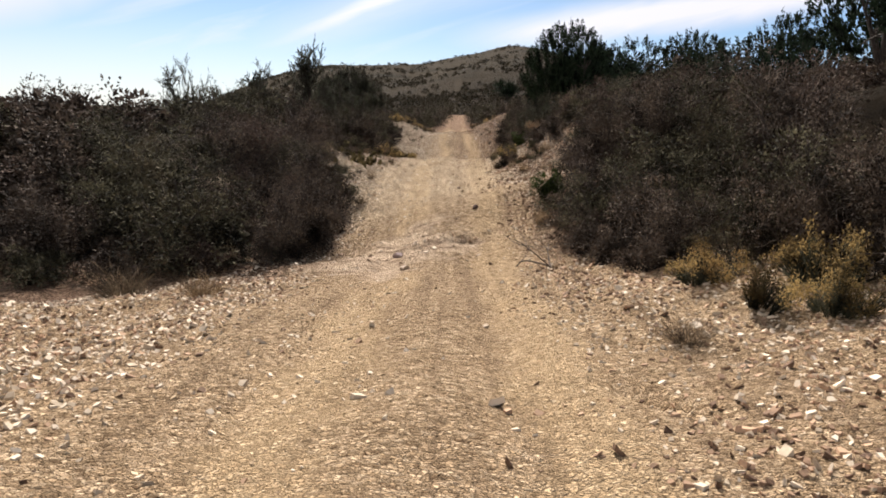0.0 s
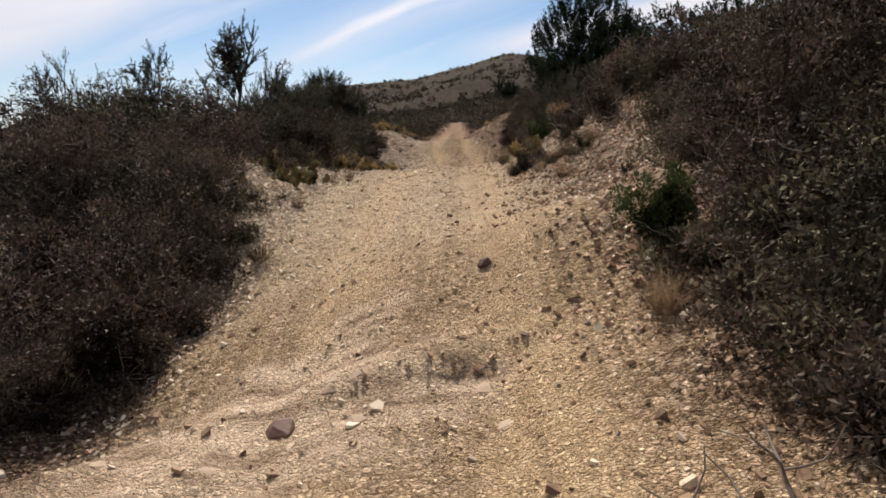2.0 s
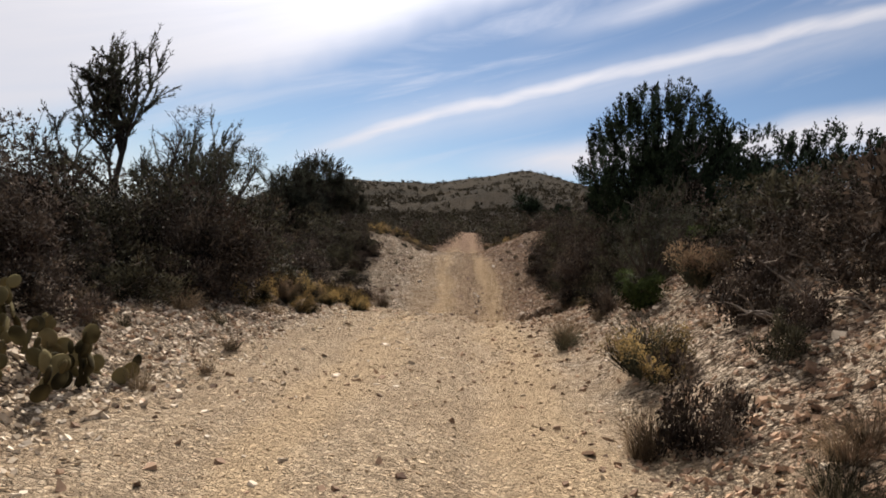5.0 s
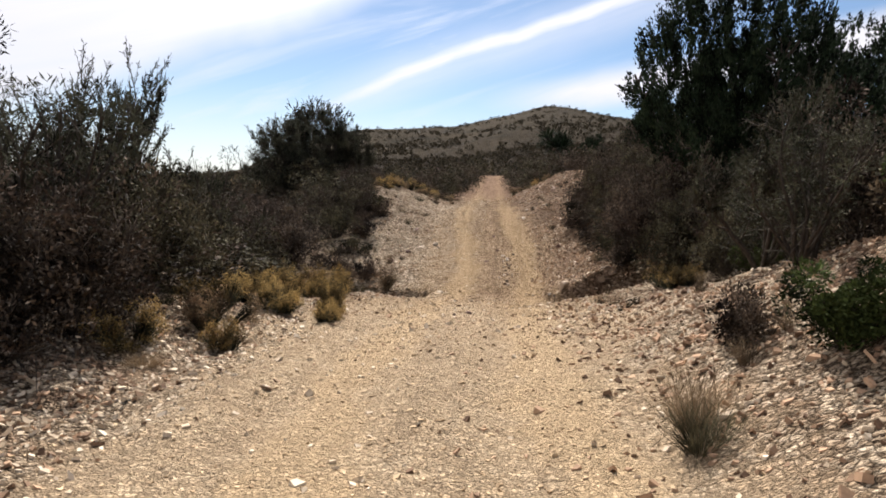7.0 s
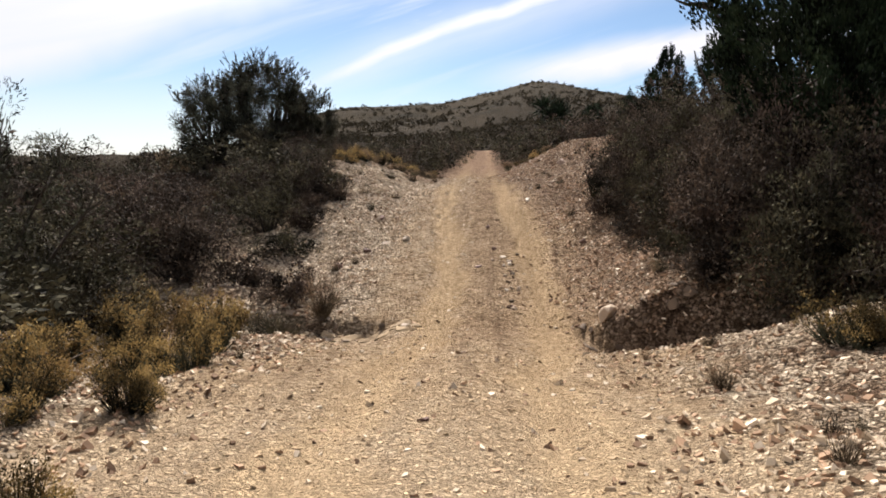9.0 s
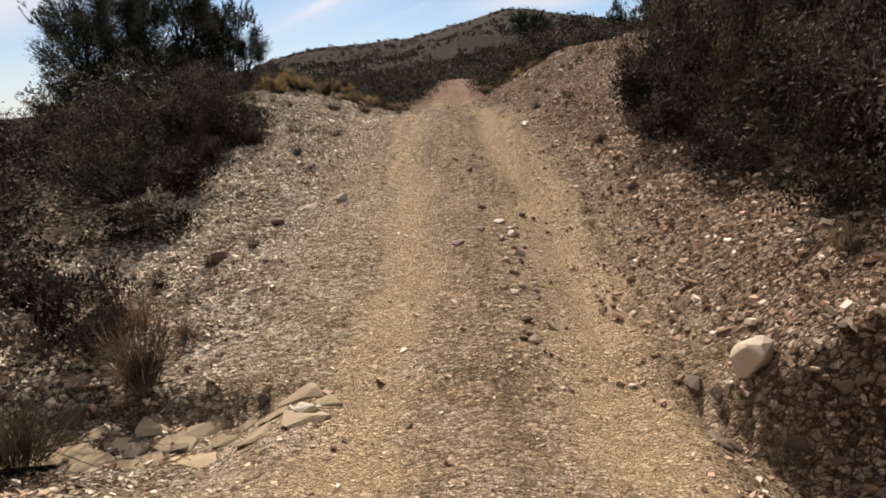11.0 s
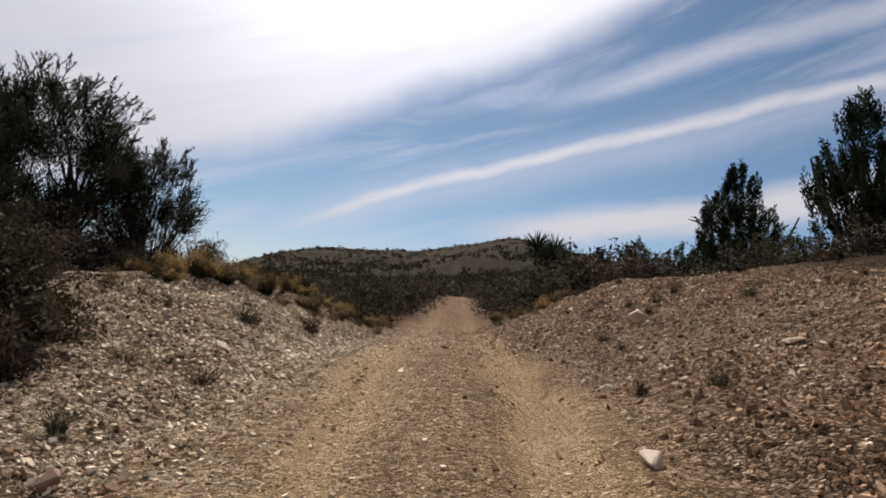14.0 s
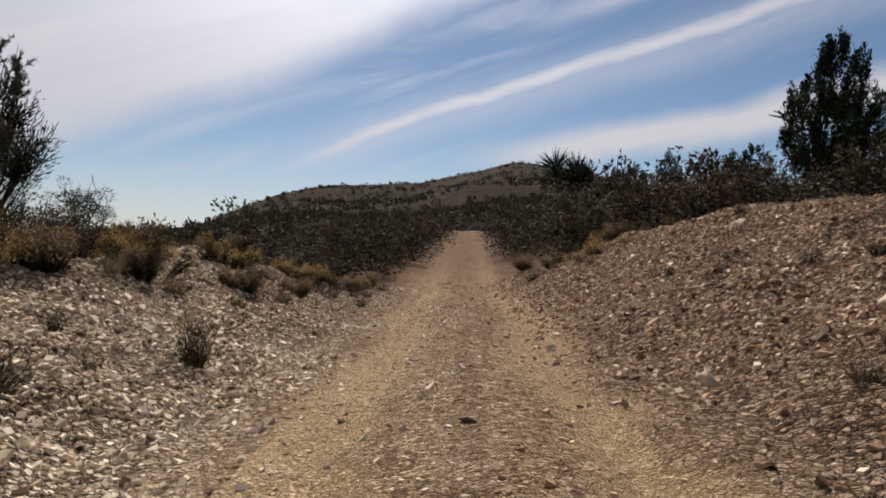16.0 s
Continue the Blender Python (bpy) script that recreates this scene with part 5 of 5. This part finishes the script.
plant(small, ((1.6, 37.45, 0.16, 0.2), (3.2, 37.65, 0.2, 0.26), (3.0, 39.5, 0.17, 0.24), (-2.45, 35.35, 0.18, 0.34), (-1.75, 35.1, 0.22, 0.26), (-2.2, 37.5, 0.3, 0.36), (1.25, 34.6, 0.2, 0.14), (-2.6, 40.45, 0.27, 0.3),
              (-2.2, 40.9, 0.24, 0.26), (-2.1, 42.2, 0.2, 0.25), (-2.05, 39.5, 0.22, 0.26), (-1.75, 38.8, 0.4, 0.24), (-1.95, 44.3, 0.28, 0.4), (1.1, 45.7, 0.3, 0.36), (2.35, 39.4, 0.16, 0.17), (-1.64, 16.0, 0.2, 0.16), (-1.62, 17.4, 0.2, 0.16), (-2.02, 18.2, 0.16, 0.2), (-1.5, 16.6, 0.16, 0.14), (-1.68, 13.8, 0.28, 0.2), (-1.64, 12.1, 0.3, 0.3),
              (-2.35, 44.9, 0.3, 0.32), (-2.1, 45.4, 0.26, 0.28), (-1.75, 45.2, 0.26, 0.24), (-1.65, 45.9, 0.24, 0.24), (-1.9, 46.2, 0.28, 0.28), (-2.4, 46.0, 0.3, 0.34), (-1.55, 44.6, 0.2, 0.2), (-1.5, 46.9, 0.24, 0.26), (-2.3, 43.9, 0.24, 0.26), (-1.8, 47.4, 0.26, 0.3), (-2.6, 43.4, 0.26, 0.3), (2.2, 44.0, 0.2, 0.22), (1.6, 44.3, 0.18, 0.2))
      + tuple(scatter_tufts(8, 230, 10, 47)), (0.2, 0.22), "small dry grass tuft among shale chips", "grass tuft", "grass tufts", 21, 0.01)

# prickly pears
for n, (x, y, spread, high, pads) in enumerate(((-2.25, 15.5, 0.8, 0.7, 60), (-2.05, 16.0, 0.6, 0.5, 36), (-2.6, 15.9, 0.9, 0.9, 70), (-1.85, 16.2, 0.3, 0.3, 9), (-1.9, 14.9, 0.25, 0.2, 5), (-2.45, 14.6, 0.35, 0.3, 9))):
    pear = tagged(prickly_pear("prickly_pear", 130 + n, spread, high, pads), "prickly pear cactus with flat olive-green pads", "cactus", "prickly pears")
    pear.location = (x, y, foot(x, y) - 0.02)

# fallen sticks
for n, (x, y, size) in enumerate(((1.15, 7.6, 0.8), (1.9, 16.3, 0.4), (-2.7, 14.6, 0.7), (-3.1, 17.0, 0.6), (1.95, 8.9, 0.6), (-3.0, 20.5, 0.5), (2.3, 14.5, 0.5), (2.1, 16.4, 0.45), (2.5, 17.2, 0.5), (-3.2, 24.6, 0.8), (-3.3, 29.0, 0.8), (-3.2, 27.8, 0.7))):
    stick = tagged(dead_branch("dead_branch", 140 + n, size), "bleached dead branch lying on the ground", "branch", "dead branches")
    stick.location = (x, y, foot(x, y))

# a grass-like clump of long bent dry blades, and a dead flower stalk
skirt = [tuft("dry_sotol", 150 + s, 0.6, 1.1, 150, m, curl=0.9, wide=0.02) for s, m in enumerate((M_DRY, M_DRY))]
plant(skirt, ((-2.9, 14.8, 0.45, 0.9), (-3.1, 15.2, 0.5, 1.0)), (0.6, 1.1), "clump of long drooping dry grey blades", "dry plant", "dry clumps", 23)
low_fill = [bush("low_shrub", 160 + s, 0.6, 1.0, 12, 9, 13, 0.048, m, bare=14, low=0.02, narrow=0.4) for s, m in enumerate((M_DUSK, M_DUSK, M_OLIVE))]
plant(low_fill, ((-2.05, 11.0, 0.5, 0.8), (-2.1, 11.8, 0.5, 0.8), (-2.15, 12.6, 0.45, 0.7), (-2.0, 10.3, 0.5, 0.8), (-2.5, 10.0, 0.5, 0.8), (-2.4, 13.6, 0.4, 0.7), (-3.4, 9.2, 0.6, 1.0), (-4.4, 8.9, 0.6, 1.1), (-5.4, 8.6, 0.6, 1.1),
                 (1.62, 8.2, 0.5, 0.8), (1.6, 9.0, 0.5, 0.8), (1.62, 9.7, 0.45, 0.75), (1.75, 7.4, 0.5, 0.8), (1.95, 6.5, 0.5, 0.8), (2.05, 11.1, 0.4, 0.6), (2.2, 15.08, 0.56, 0.50), (1.18, 15.46, 0.52, 0.44), (1.72, 15.91, 0.34, 0.3), (1.95, 16.09, 0.34, 0.34), (1.88, 16.7, 0.5, 0.55), (2.6, 14.1, 0.55, 0.7), (2.15, 17.2, 0.44, 0.6), (2.35, 16.2, 0.5, 0.7), (2.8, 15.6, 0.85, 1.1), (2.95, 16.7, 0.95, 1.2), (2.5, 17.5, 0.55, 0.8), (2.95, 18.3, 1.0, 1.2), (2.35, 18.9, 0.5, 0.7), (3.3, 15.0, 1.0, 1.2), (2.7, 19.6, 0.55, 0.8), (1.55, 19.6, 0.4, 0.5), (-2.7, 16.9, 0.5, 0.8), (-2.7, 18.0, 0.5, 0.8), (-2.9, 19.2, 0.5, 0.9),
                 (2.1, 31.2, 0.6, 0.8), (2.15, 32.2, 0.6, 0.8), (2.3, 33.0, 0.7, 0.9), (2.3, 30.2, 0.5, 0.8), (2.35, 28.5, 0.5, 0.8), (2.4, 27.5, 0.5, 0.9), (-3.1, 34.6, 0.6, 0.9), (-3.2, 35.4, 0.6, 0.9), (-3.3, 33.8, 0.6, 0.9), (-3.1, 29.5, 0.6, 1.0), (-3.0, 31.0, 0.55, 1.0), (-3.1, 32.4, 0.6, 1.0), (-2.3, 28.6, 0.55, 0.8)),
      (0.6, 1.0), "low tangled shrub at the foot of the brush", "shrub", "low shrubs at the brush edge", 24)

# ---- stones ----
def rock(name, seed, mat, flat=0.55):
    """A broken stone: flat faces, sharp arrises, a few chipped corners."""
    rng = np.random.RandomState(seed)
    bm = bmesh.new()
    for _ in range(15):
        d = rng.normal(size=3)
        d /= np.abs(d).max() * 0.6 + np.linalg.norm(d) * 0.4
        bm.verts.new(d * 0.5 * rng.uniform(0.8, 1.05) * np.array([1.0, rng.uniform(0.7, 0.9), flat]))
    made = bmesh.ops.convex_hull(bm, input=bm.verts)
    bmesh.ops.delete(bm, geom=[g for g in set(made["geom_interior"] + made["geom_unused"]) if isinstance(g, bmesh.types.BMVert)], context="VERTS")
    bmesh.ops.bevel(bm, geom=bm.edges[:], offset=0.025, segments=1, affect="EDGES", profile=0.5, clamp_overlap=True)
    bmesh.ops.triangulate(bm, faces=bm.faces[:])
    for v in bm.verts:
        v.co += v.co.normalized() * 0.03 * noise.noise(v.co * 5 + Vector((seed, 0, 0)))
    me = bpy.data.meshes.new(name)
    bm.to_mesh(me)
    bm.free()
    me.materials.append(mat)
    return new(name, me)


def lay(ob, x, y, size, turn, label, group, sink=0.3):
    """Beds a stone in the ground, along its slope; sink: the share of its height that is buried."""
    r = size * 0.35
    up = Vector((foot(x - r, y) - foot(x + r, y), foot(x, y - r) - foot(x, y + r), 2 * r)).normalized()
    low, top = min(v.co.z for v in ob.data.vertices) * size, max(v.co.z for v in ob.data.vertices) * size
    base = Vector((x, y, min(foot(x, y), (foot(x - r, y) + foot(x + r, y) + foot(x, y - r) + foot(x, y + r)) / 4)))
    level = Vector((0, 0, 1)).rotation_difference(up).to_matrix().to_4x4()
    ob.matrix_basis = Matrix.Translation(base - up * (low + (top - low) * sink)) @ level @ Matrix.Rotation(turn, 4, "Z") @ Matrix.Scale(size, 4)
    return tagged(ob, label, "rock", group)


STONES = {
    "pale": (M_ROCK, "pale angular boulder on the stony slope", ((-2.0, 36.2, 0.2), (2.5, 41.0, 0.22), (-1.5, 31.7, 0.22), (1.25, 38.2, 0.16), (-0.55, 8.3, 0.14), (2.6, 35.4, 0.2))),
    "white": (M_ROCK_WHITE, "cream quartz stone on the track", ((-0.72, 27.75, 0.15), (0.95, 33.3, 0.15), (0.42, 30.35, 0.12), (0.5, 30.1, 0.10), (1.1, 34.9, 0.12), (0.2, 22.6, 0.05), (-1.15, 31.75, 0.16), (1.9, 26.2, 0.12))),
    "rusty": (M_ROCK_RED, "dark rusty brown stone on the track", ((-1.75, 31.35, 0.17), (-1.8, 33.4, 0.15), (0.07, 30.0, 0.13), (0.2, 31.9, 0.12), (0.28, 30.7, 0.10), (-0.7, 9.1, 0.2), (0.36, 10.5, 0.12), (-0.05, 37.5, 0.10), (-1.0, 37.6, 0.10),
                                                                   (0.1, 12.6, 0.07), (-0.2, 23.8, 0.09), (-0.05, 22.7, 0.08), (1.6, 30.5, 0.15), (0.2, 39.9, 0.08), (-2.0, 30.3, 0.2), (0.9, 13.6, 0.09), (-0.4, 39.3, 0.10))),
}
for key, (mat, label, rows) in STONES.items():
    for n, (x, y, size) in enumerate(rows):
        lay(rock("rock", 200 + n * 7 + len(key), mat, 0.5 + 0.2 * math.sin(n * 2.3)), x, y, size, n * 1.7, label, key + " stones")

# stones gathered along the right rut
rng = np.random.RandomState(61)
for n in range(22):
    y = rng.uniform(28.3, 30.6)
    lay(rock("rock", 600 + n, (M_ROCK_RED, M_ROCK, M_ROCK_WHITE, M_SLAB)[n % 4], 0.6), 0.50 + rng.normal() * 0.09, y, rng.uniform(0.045, 0.10), rng.uniform(0, 6), "small broken stone in the rut of the track", "stones in the rut")
lay(rock("rock", 241, M_BOULDER, 0.78), 2.1, 37.95, 0.27, 0.6, "large pale boulder on the stony slope", "pale stones", 0.12)
lay(rock("rock", 243, M_ROCK, 0.62), 1.45, 27.66, 0.30, 0.9, "angular tan boulder at the lip of the wash", "pale stones", 0.3)
rng = np.random.RandomState(71)
for n in range(17):
    x = -2.05 + 1.5 * (n + rng.uniform(-0.4, 0.4)) / 17
    lay(rock("stone_slab", 450 + n, M_FLAG, rng.uniform(0.12, 0.24)), x, 27.66 + 0.16 * (n % 3) + rng.normal() * 0.03, rng.uniform(0.16, 0.36), rng.normal() * 0.35, "flat brown bedrock slab at the edge of the wash", "bedrock slabs", 0.45)
# broken cream bedrock across the steep climb
rng = np.random.RandomState(83)
for n in range(20):
    along_ledge = rng.uniform(-1.7, 0.45)
    row = n % 3
    lay(rock("stone_slab", 480 + n, M_LEDGE, rng.uniform(0.14, 0.3)), along_ledge, 8.55 + row * 0.38 + 0.28 * (along_ledge + 0.4) + rng.normal() * 0.07, rng.uniform(0.08, 0.17), rng.normal() * 0.5 - 0.2,
        "broken cream bedrock ledge in the track", "bedrock ledges", 0.8)
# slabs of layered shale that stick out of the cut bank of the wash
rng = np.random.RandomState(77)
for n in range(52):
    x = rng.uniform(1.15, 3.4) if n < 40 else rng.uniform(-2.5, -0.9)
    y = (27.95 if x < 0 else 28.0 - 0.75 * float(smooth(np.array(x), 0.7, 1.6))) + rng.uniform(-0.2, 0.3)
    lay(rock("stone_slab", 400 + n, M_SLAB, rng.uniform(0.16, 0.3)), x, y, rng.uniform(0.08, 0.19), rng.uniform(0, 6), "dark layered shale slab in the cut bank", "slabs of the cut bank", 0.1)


def shale_chips(name, seed, count, mat, label, pale=False, grit=False):
    """Loose flakes of shale, lying flat over one another, all in one mesh. pale: the bleached ones, mostly on the left;
    grit: the small ones on the beaten track."""
    rng = np.random.RandomState(seed)
    many = count * 9
    y = 2.0 + 46 * rng.uniform(0, 1, many)
    mid = bed_middle(y)
    off = rng.uniform(-1.7, 1.6, many) if grit else np.where(y < 9, rng.uniform(-6.5, 4.6, many), rng.uniform(-3.6, 4.6, many))
    x = mid + off
    tight = 0.3 * smooth(y, 33, 39)
    edge = np.where(off > 0, smooth(off + tight, 0.8, 1.6), smooth(-off + tight, 1.0, 1.8))
    patch = np.clip(0.8 + 0.7 * lumps(x, y, 1.1, 31), 0.1, 1)
    if grit:
        chance = (1 - 0.7 * edge) * patch
    else:
        left, right = hermite(BRUSH, y).T
        chance = (0.05 + 0.95 * edge) * patch * (x > left + 0.3 - 1.5 * (y < 7)) * (x < right + (0.3 * (y < 35)))
        bleached = np.where(off < 0, 0.42 + 0.36 * smooth(y, 8, 11), 0.10 + 0.22 * (1 - smooth(y, 6, 9)) + 0.4 * (smooth(y, 21, 23) - smooth(y, 26, 27.5))) * np.clip(1 + 0.9 * lumps(x, y, 2.1, 33), 0.1, 1.6)
        chance = chance * (bleached if pale else 1 - np.clip(bleached, 0, 0.9))
    keep = rng.uniform(size=many) < chance
    x, y, edge = x[keep][:count], y[keep][:count], edge[keep][:count]
    n = len(x)
    z = ground_height(x, y)
    size = 0.006 + 0.010 * rng.uniform(0, 1, n) ** 3 if grit else 0.008 + 0.012 * rng.uniform(0, 1, n) + 0.016 * rng.uniform(0, 1, n) ** 8
    thick = size * (rng.uniform(0.15, 0.5, n) if grit else rng.uniform(0.25, 0.85, n))
    turn = rng.uniform(0, 2 * math.pi, n)
    sides = 4
    ang = turn[:, None] + (np.arange(sides) + rng.uniform(-0.3, 0.3, (n, sides))) * 2 * math.pi / sides
    rad = size[:, None] * rng.uniform(0.55, 1.35, (n, sides))
    long = rng.uniform(0.8, 1.45, n)[:, None]
    ring = np.stack([np.cos(ang) * rad * long, np.sin(ang) * rad, 0 * ang], -1)
    tilt = rng.normal(size=(n, 2)) * (0.22 if grit else 0.46)
    ring[..., 2] = ring[..., 0] * tilt[:, :1] + ring[..., 1] * tilt[:, 1:]
    base = np.stack([x, y, z], -1)[:, None]
    top = ring * 0.88 + base + (thick * 0.75)[:, None, None] * np.array([0, 0, 1.0])
    low = ring * 1.05 + base - (thick * 0.5 + 0.004)[:, None, None] * np.array([0, 0, 1.0])
    co = np.concatenate([low, top], 1).reshape(-1, 3)
    k = np.arange(sides)
    wall = np.stack([k, (k + 1) % sides, sides + (k + 1) % sides, sides + k], -1)
    start = (np.arange(n) * 2 * sides)[:, None, None]
    quads = (start + wall[None]).reshape(-1, 4)
    caps = (np.arange(n) * 2 * sides)[:, None] + sides + k[None]
    loops = np.concatenate([quads.ravel(), caps.ravel()])
    starts = np.concatenate([np.arange(len(quads)) * 4, len(quads) * 4 + np.arange(n) * sides])
    me = bpy.data.meshes.new(name)
    me.vertices.add(len(co))
    me.vertices.foreach_set("co", co.ravel())
    me.loops.add(len(loops))
    me.loops.foreach_set("vertex_index", loops)
    me.polygons.add(len(starts))
    me.polygons.foreach_set("loop_start", starts)
    me.update(calc_edges=True)
    me.shade_flat()
    me.materials.append(mat)
    return tagged(new(name, me), label, "gravel", kind="stuff")


shale_chips("shale_chips", 300, 52000, M_CHIP, "loose flat chips of brown shale on the banks")
shale_chips("pale_shale_chips", 301, 46000, M_CHIP_PALE, "loose flat chips of bleached shale on the banks", pale=True)
shale_chips("track_grit", 302, 32000, M_GRIT, "small broken chips of shale on the beaten track", grit=True)


def flake_mesh(seed):
    """One broken plate of shale with a split edge."""
    rng = np.random.RandomState(seed)
    n = rng.randint(5, 8)
    ang = (np.arange(n) + rng.uniform(-0.35, 0.35, n)) * 2 * math.pi / n
    rad = 0.5 * rng.uniform(0.65, 1.1, n)
    bm = bmesh.new()
    rings = []
    for z, grow in ((-0.10, 0.94), (0.0, 1.0), (0.07, 0.90)):
        rings.append([bm.verts.new((math.cos(a) * r * grow, math.sin(a) * r * grow * 0.75, z + 0.05 * math.cos(a + seed))) for a, r in zip(ang, rad)])
    for low, top in zip(rings, rings[1:]):
        for k in range(n):
            bm.faces.new((low[k], low[(k + 1) % n], top[(k + 1) % n], top[k]))
    bm.faces.new(rings[-1])
    bm.faces.new(rings[0][::-1])
    me = bpy.data.meshes.new("flake")
    bm.to_mesh(me)
    bm.free()
    return me


def lay_flakes(seed, count):
    """The larger plates, each a piece of the ground."""
    rng = np.random.RandomState(seed)
    plates = []
    for n in range(10):
        me = flake_mesh(500 + n)
        me.materials.append((M_CHIP, M_CHIP_PALE, M_GRIT)[n % 3])
        plates.append(me)
    made = 0
    while made < count:
        y = rng.uniform(7.0, 44)
        left, right = brush_edge(y)
        off = rng.uniform(-3.2, 3.4)
        x = float(bed_middle(y)) + off
        if not left + 0.6 < x < right - 0.2 or (abs(off + 0.1) < 1.3 and rng.uniform() > 0.12):
            continue
        size = rng.uniform(0.05, 0.08) if rng.uniform() < 0.85 else rng.uniform(0.08, 0.13)
        ob = new("flake", plates[made % 10])
        ob.matrix_basis = Matrix.LocRotScale((x, y, foot(x, y) + size * 0.06), Euler((rng.normal() * 0.22, rng.normal() * 0.22, rng.uniform(0, 6.28))), (size, size, size * rng.uniform(0.7, 1.5)))
        ob.parent = ground
        made += 1


lay_flakes(320, 300)


def hill_brush(seed, count):
    """The dark dots of brush on the far hill, in one mesh."""
    rng = np.random.RandomState(seed)
    soup = Soup()
    for n in range(count):
        near = n < count * 0.45
        far = rng.uniform(62, 170) if near else 170 + 420 * rng.uniform(0, 1) ** 0.8
        bear = radians(rng.uniform(-27, 30))
        x, y = far * math.sin(bear), 20 + far * math.cos(bear)
        size = rng.uniform(0.8, 2.0) if near else rng.uniform(1.0, 2.6)
        if lumps(x, y, 14 if near else 45, 41) + rng.uniform(-0.6, 0.9) < (-0.7 if near else -0.15):
            continue
        n = 64 if near else 22
        d = rng.normal(size=(n, 3))
        d[:, 2] = np.abs(d[:, 2])
        d /= np.linalg.norm(d, axis=1, keepdims=True)
        at = np.array([x, y, foot(x, y)]) + d * size * np.array([0.7, 0.7, 0.75]) * rng.uniform(0.3, 1, (n, 1))
        fine = 0.26 if near else 0.55
        soup.blades(at, d + rng.normal(size=(n, 3)) * 0.6, size * fine, size * fine * 0.55, rng)
    me = soup.mesh("hill_brush")
    me.materials.append(M_FAR)
    return tagged(new("hill_brush", me), "scattered dark brush on the far hillside", "brush", kind="stuff")


hill_brush(310, 4200)
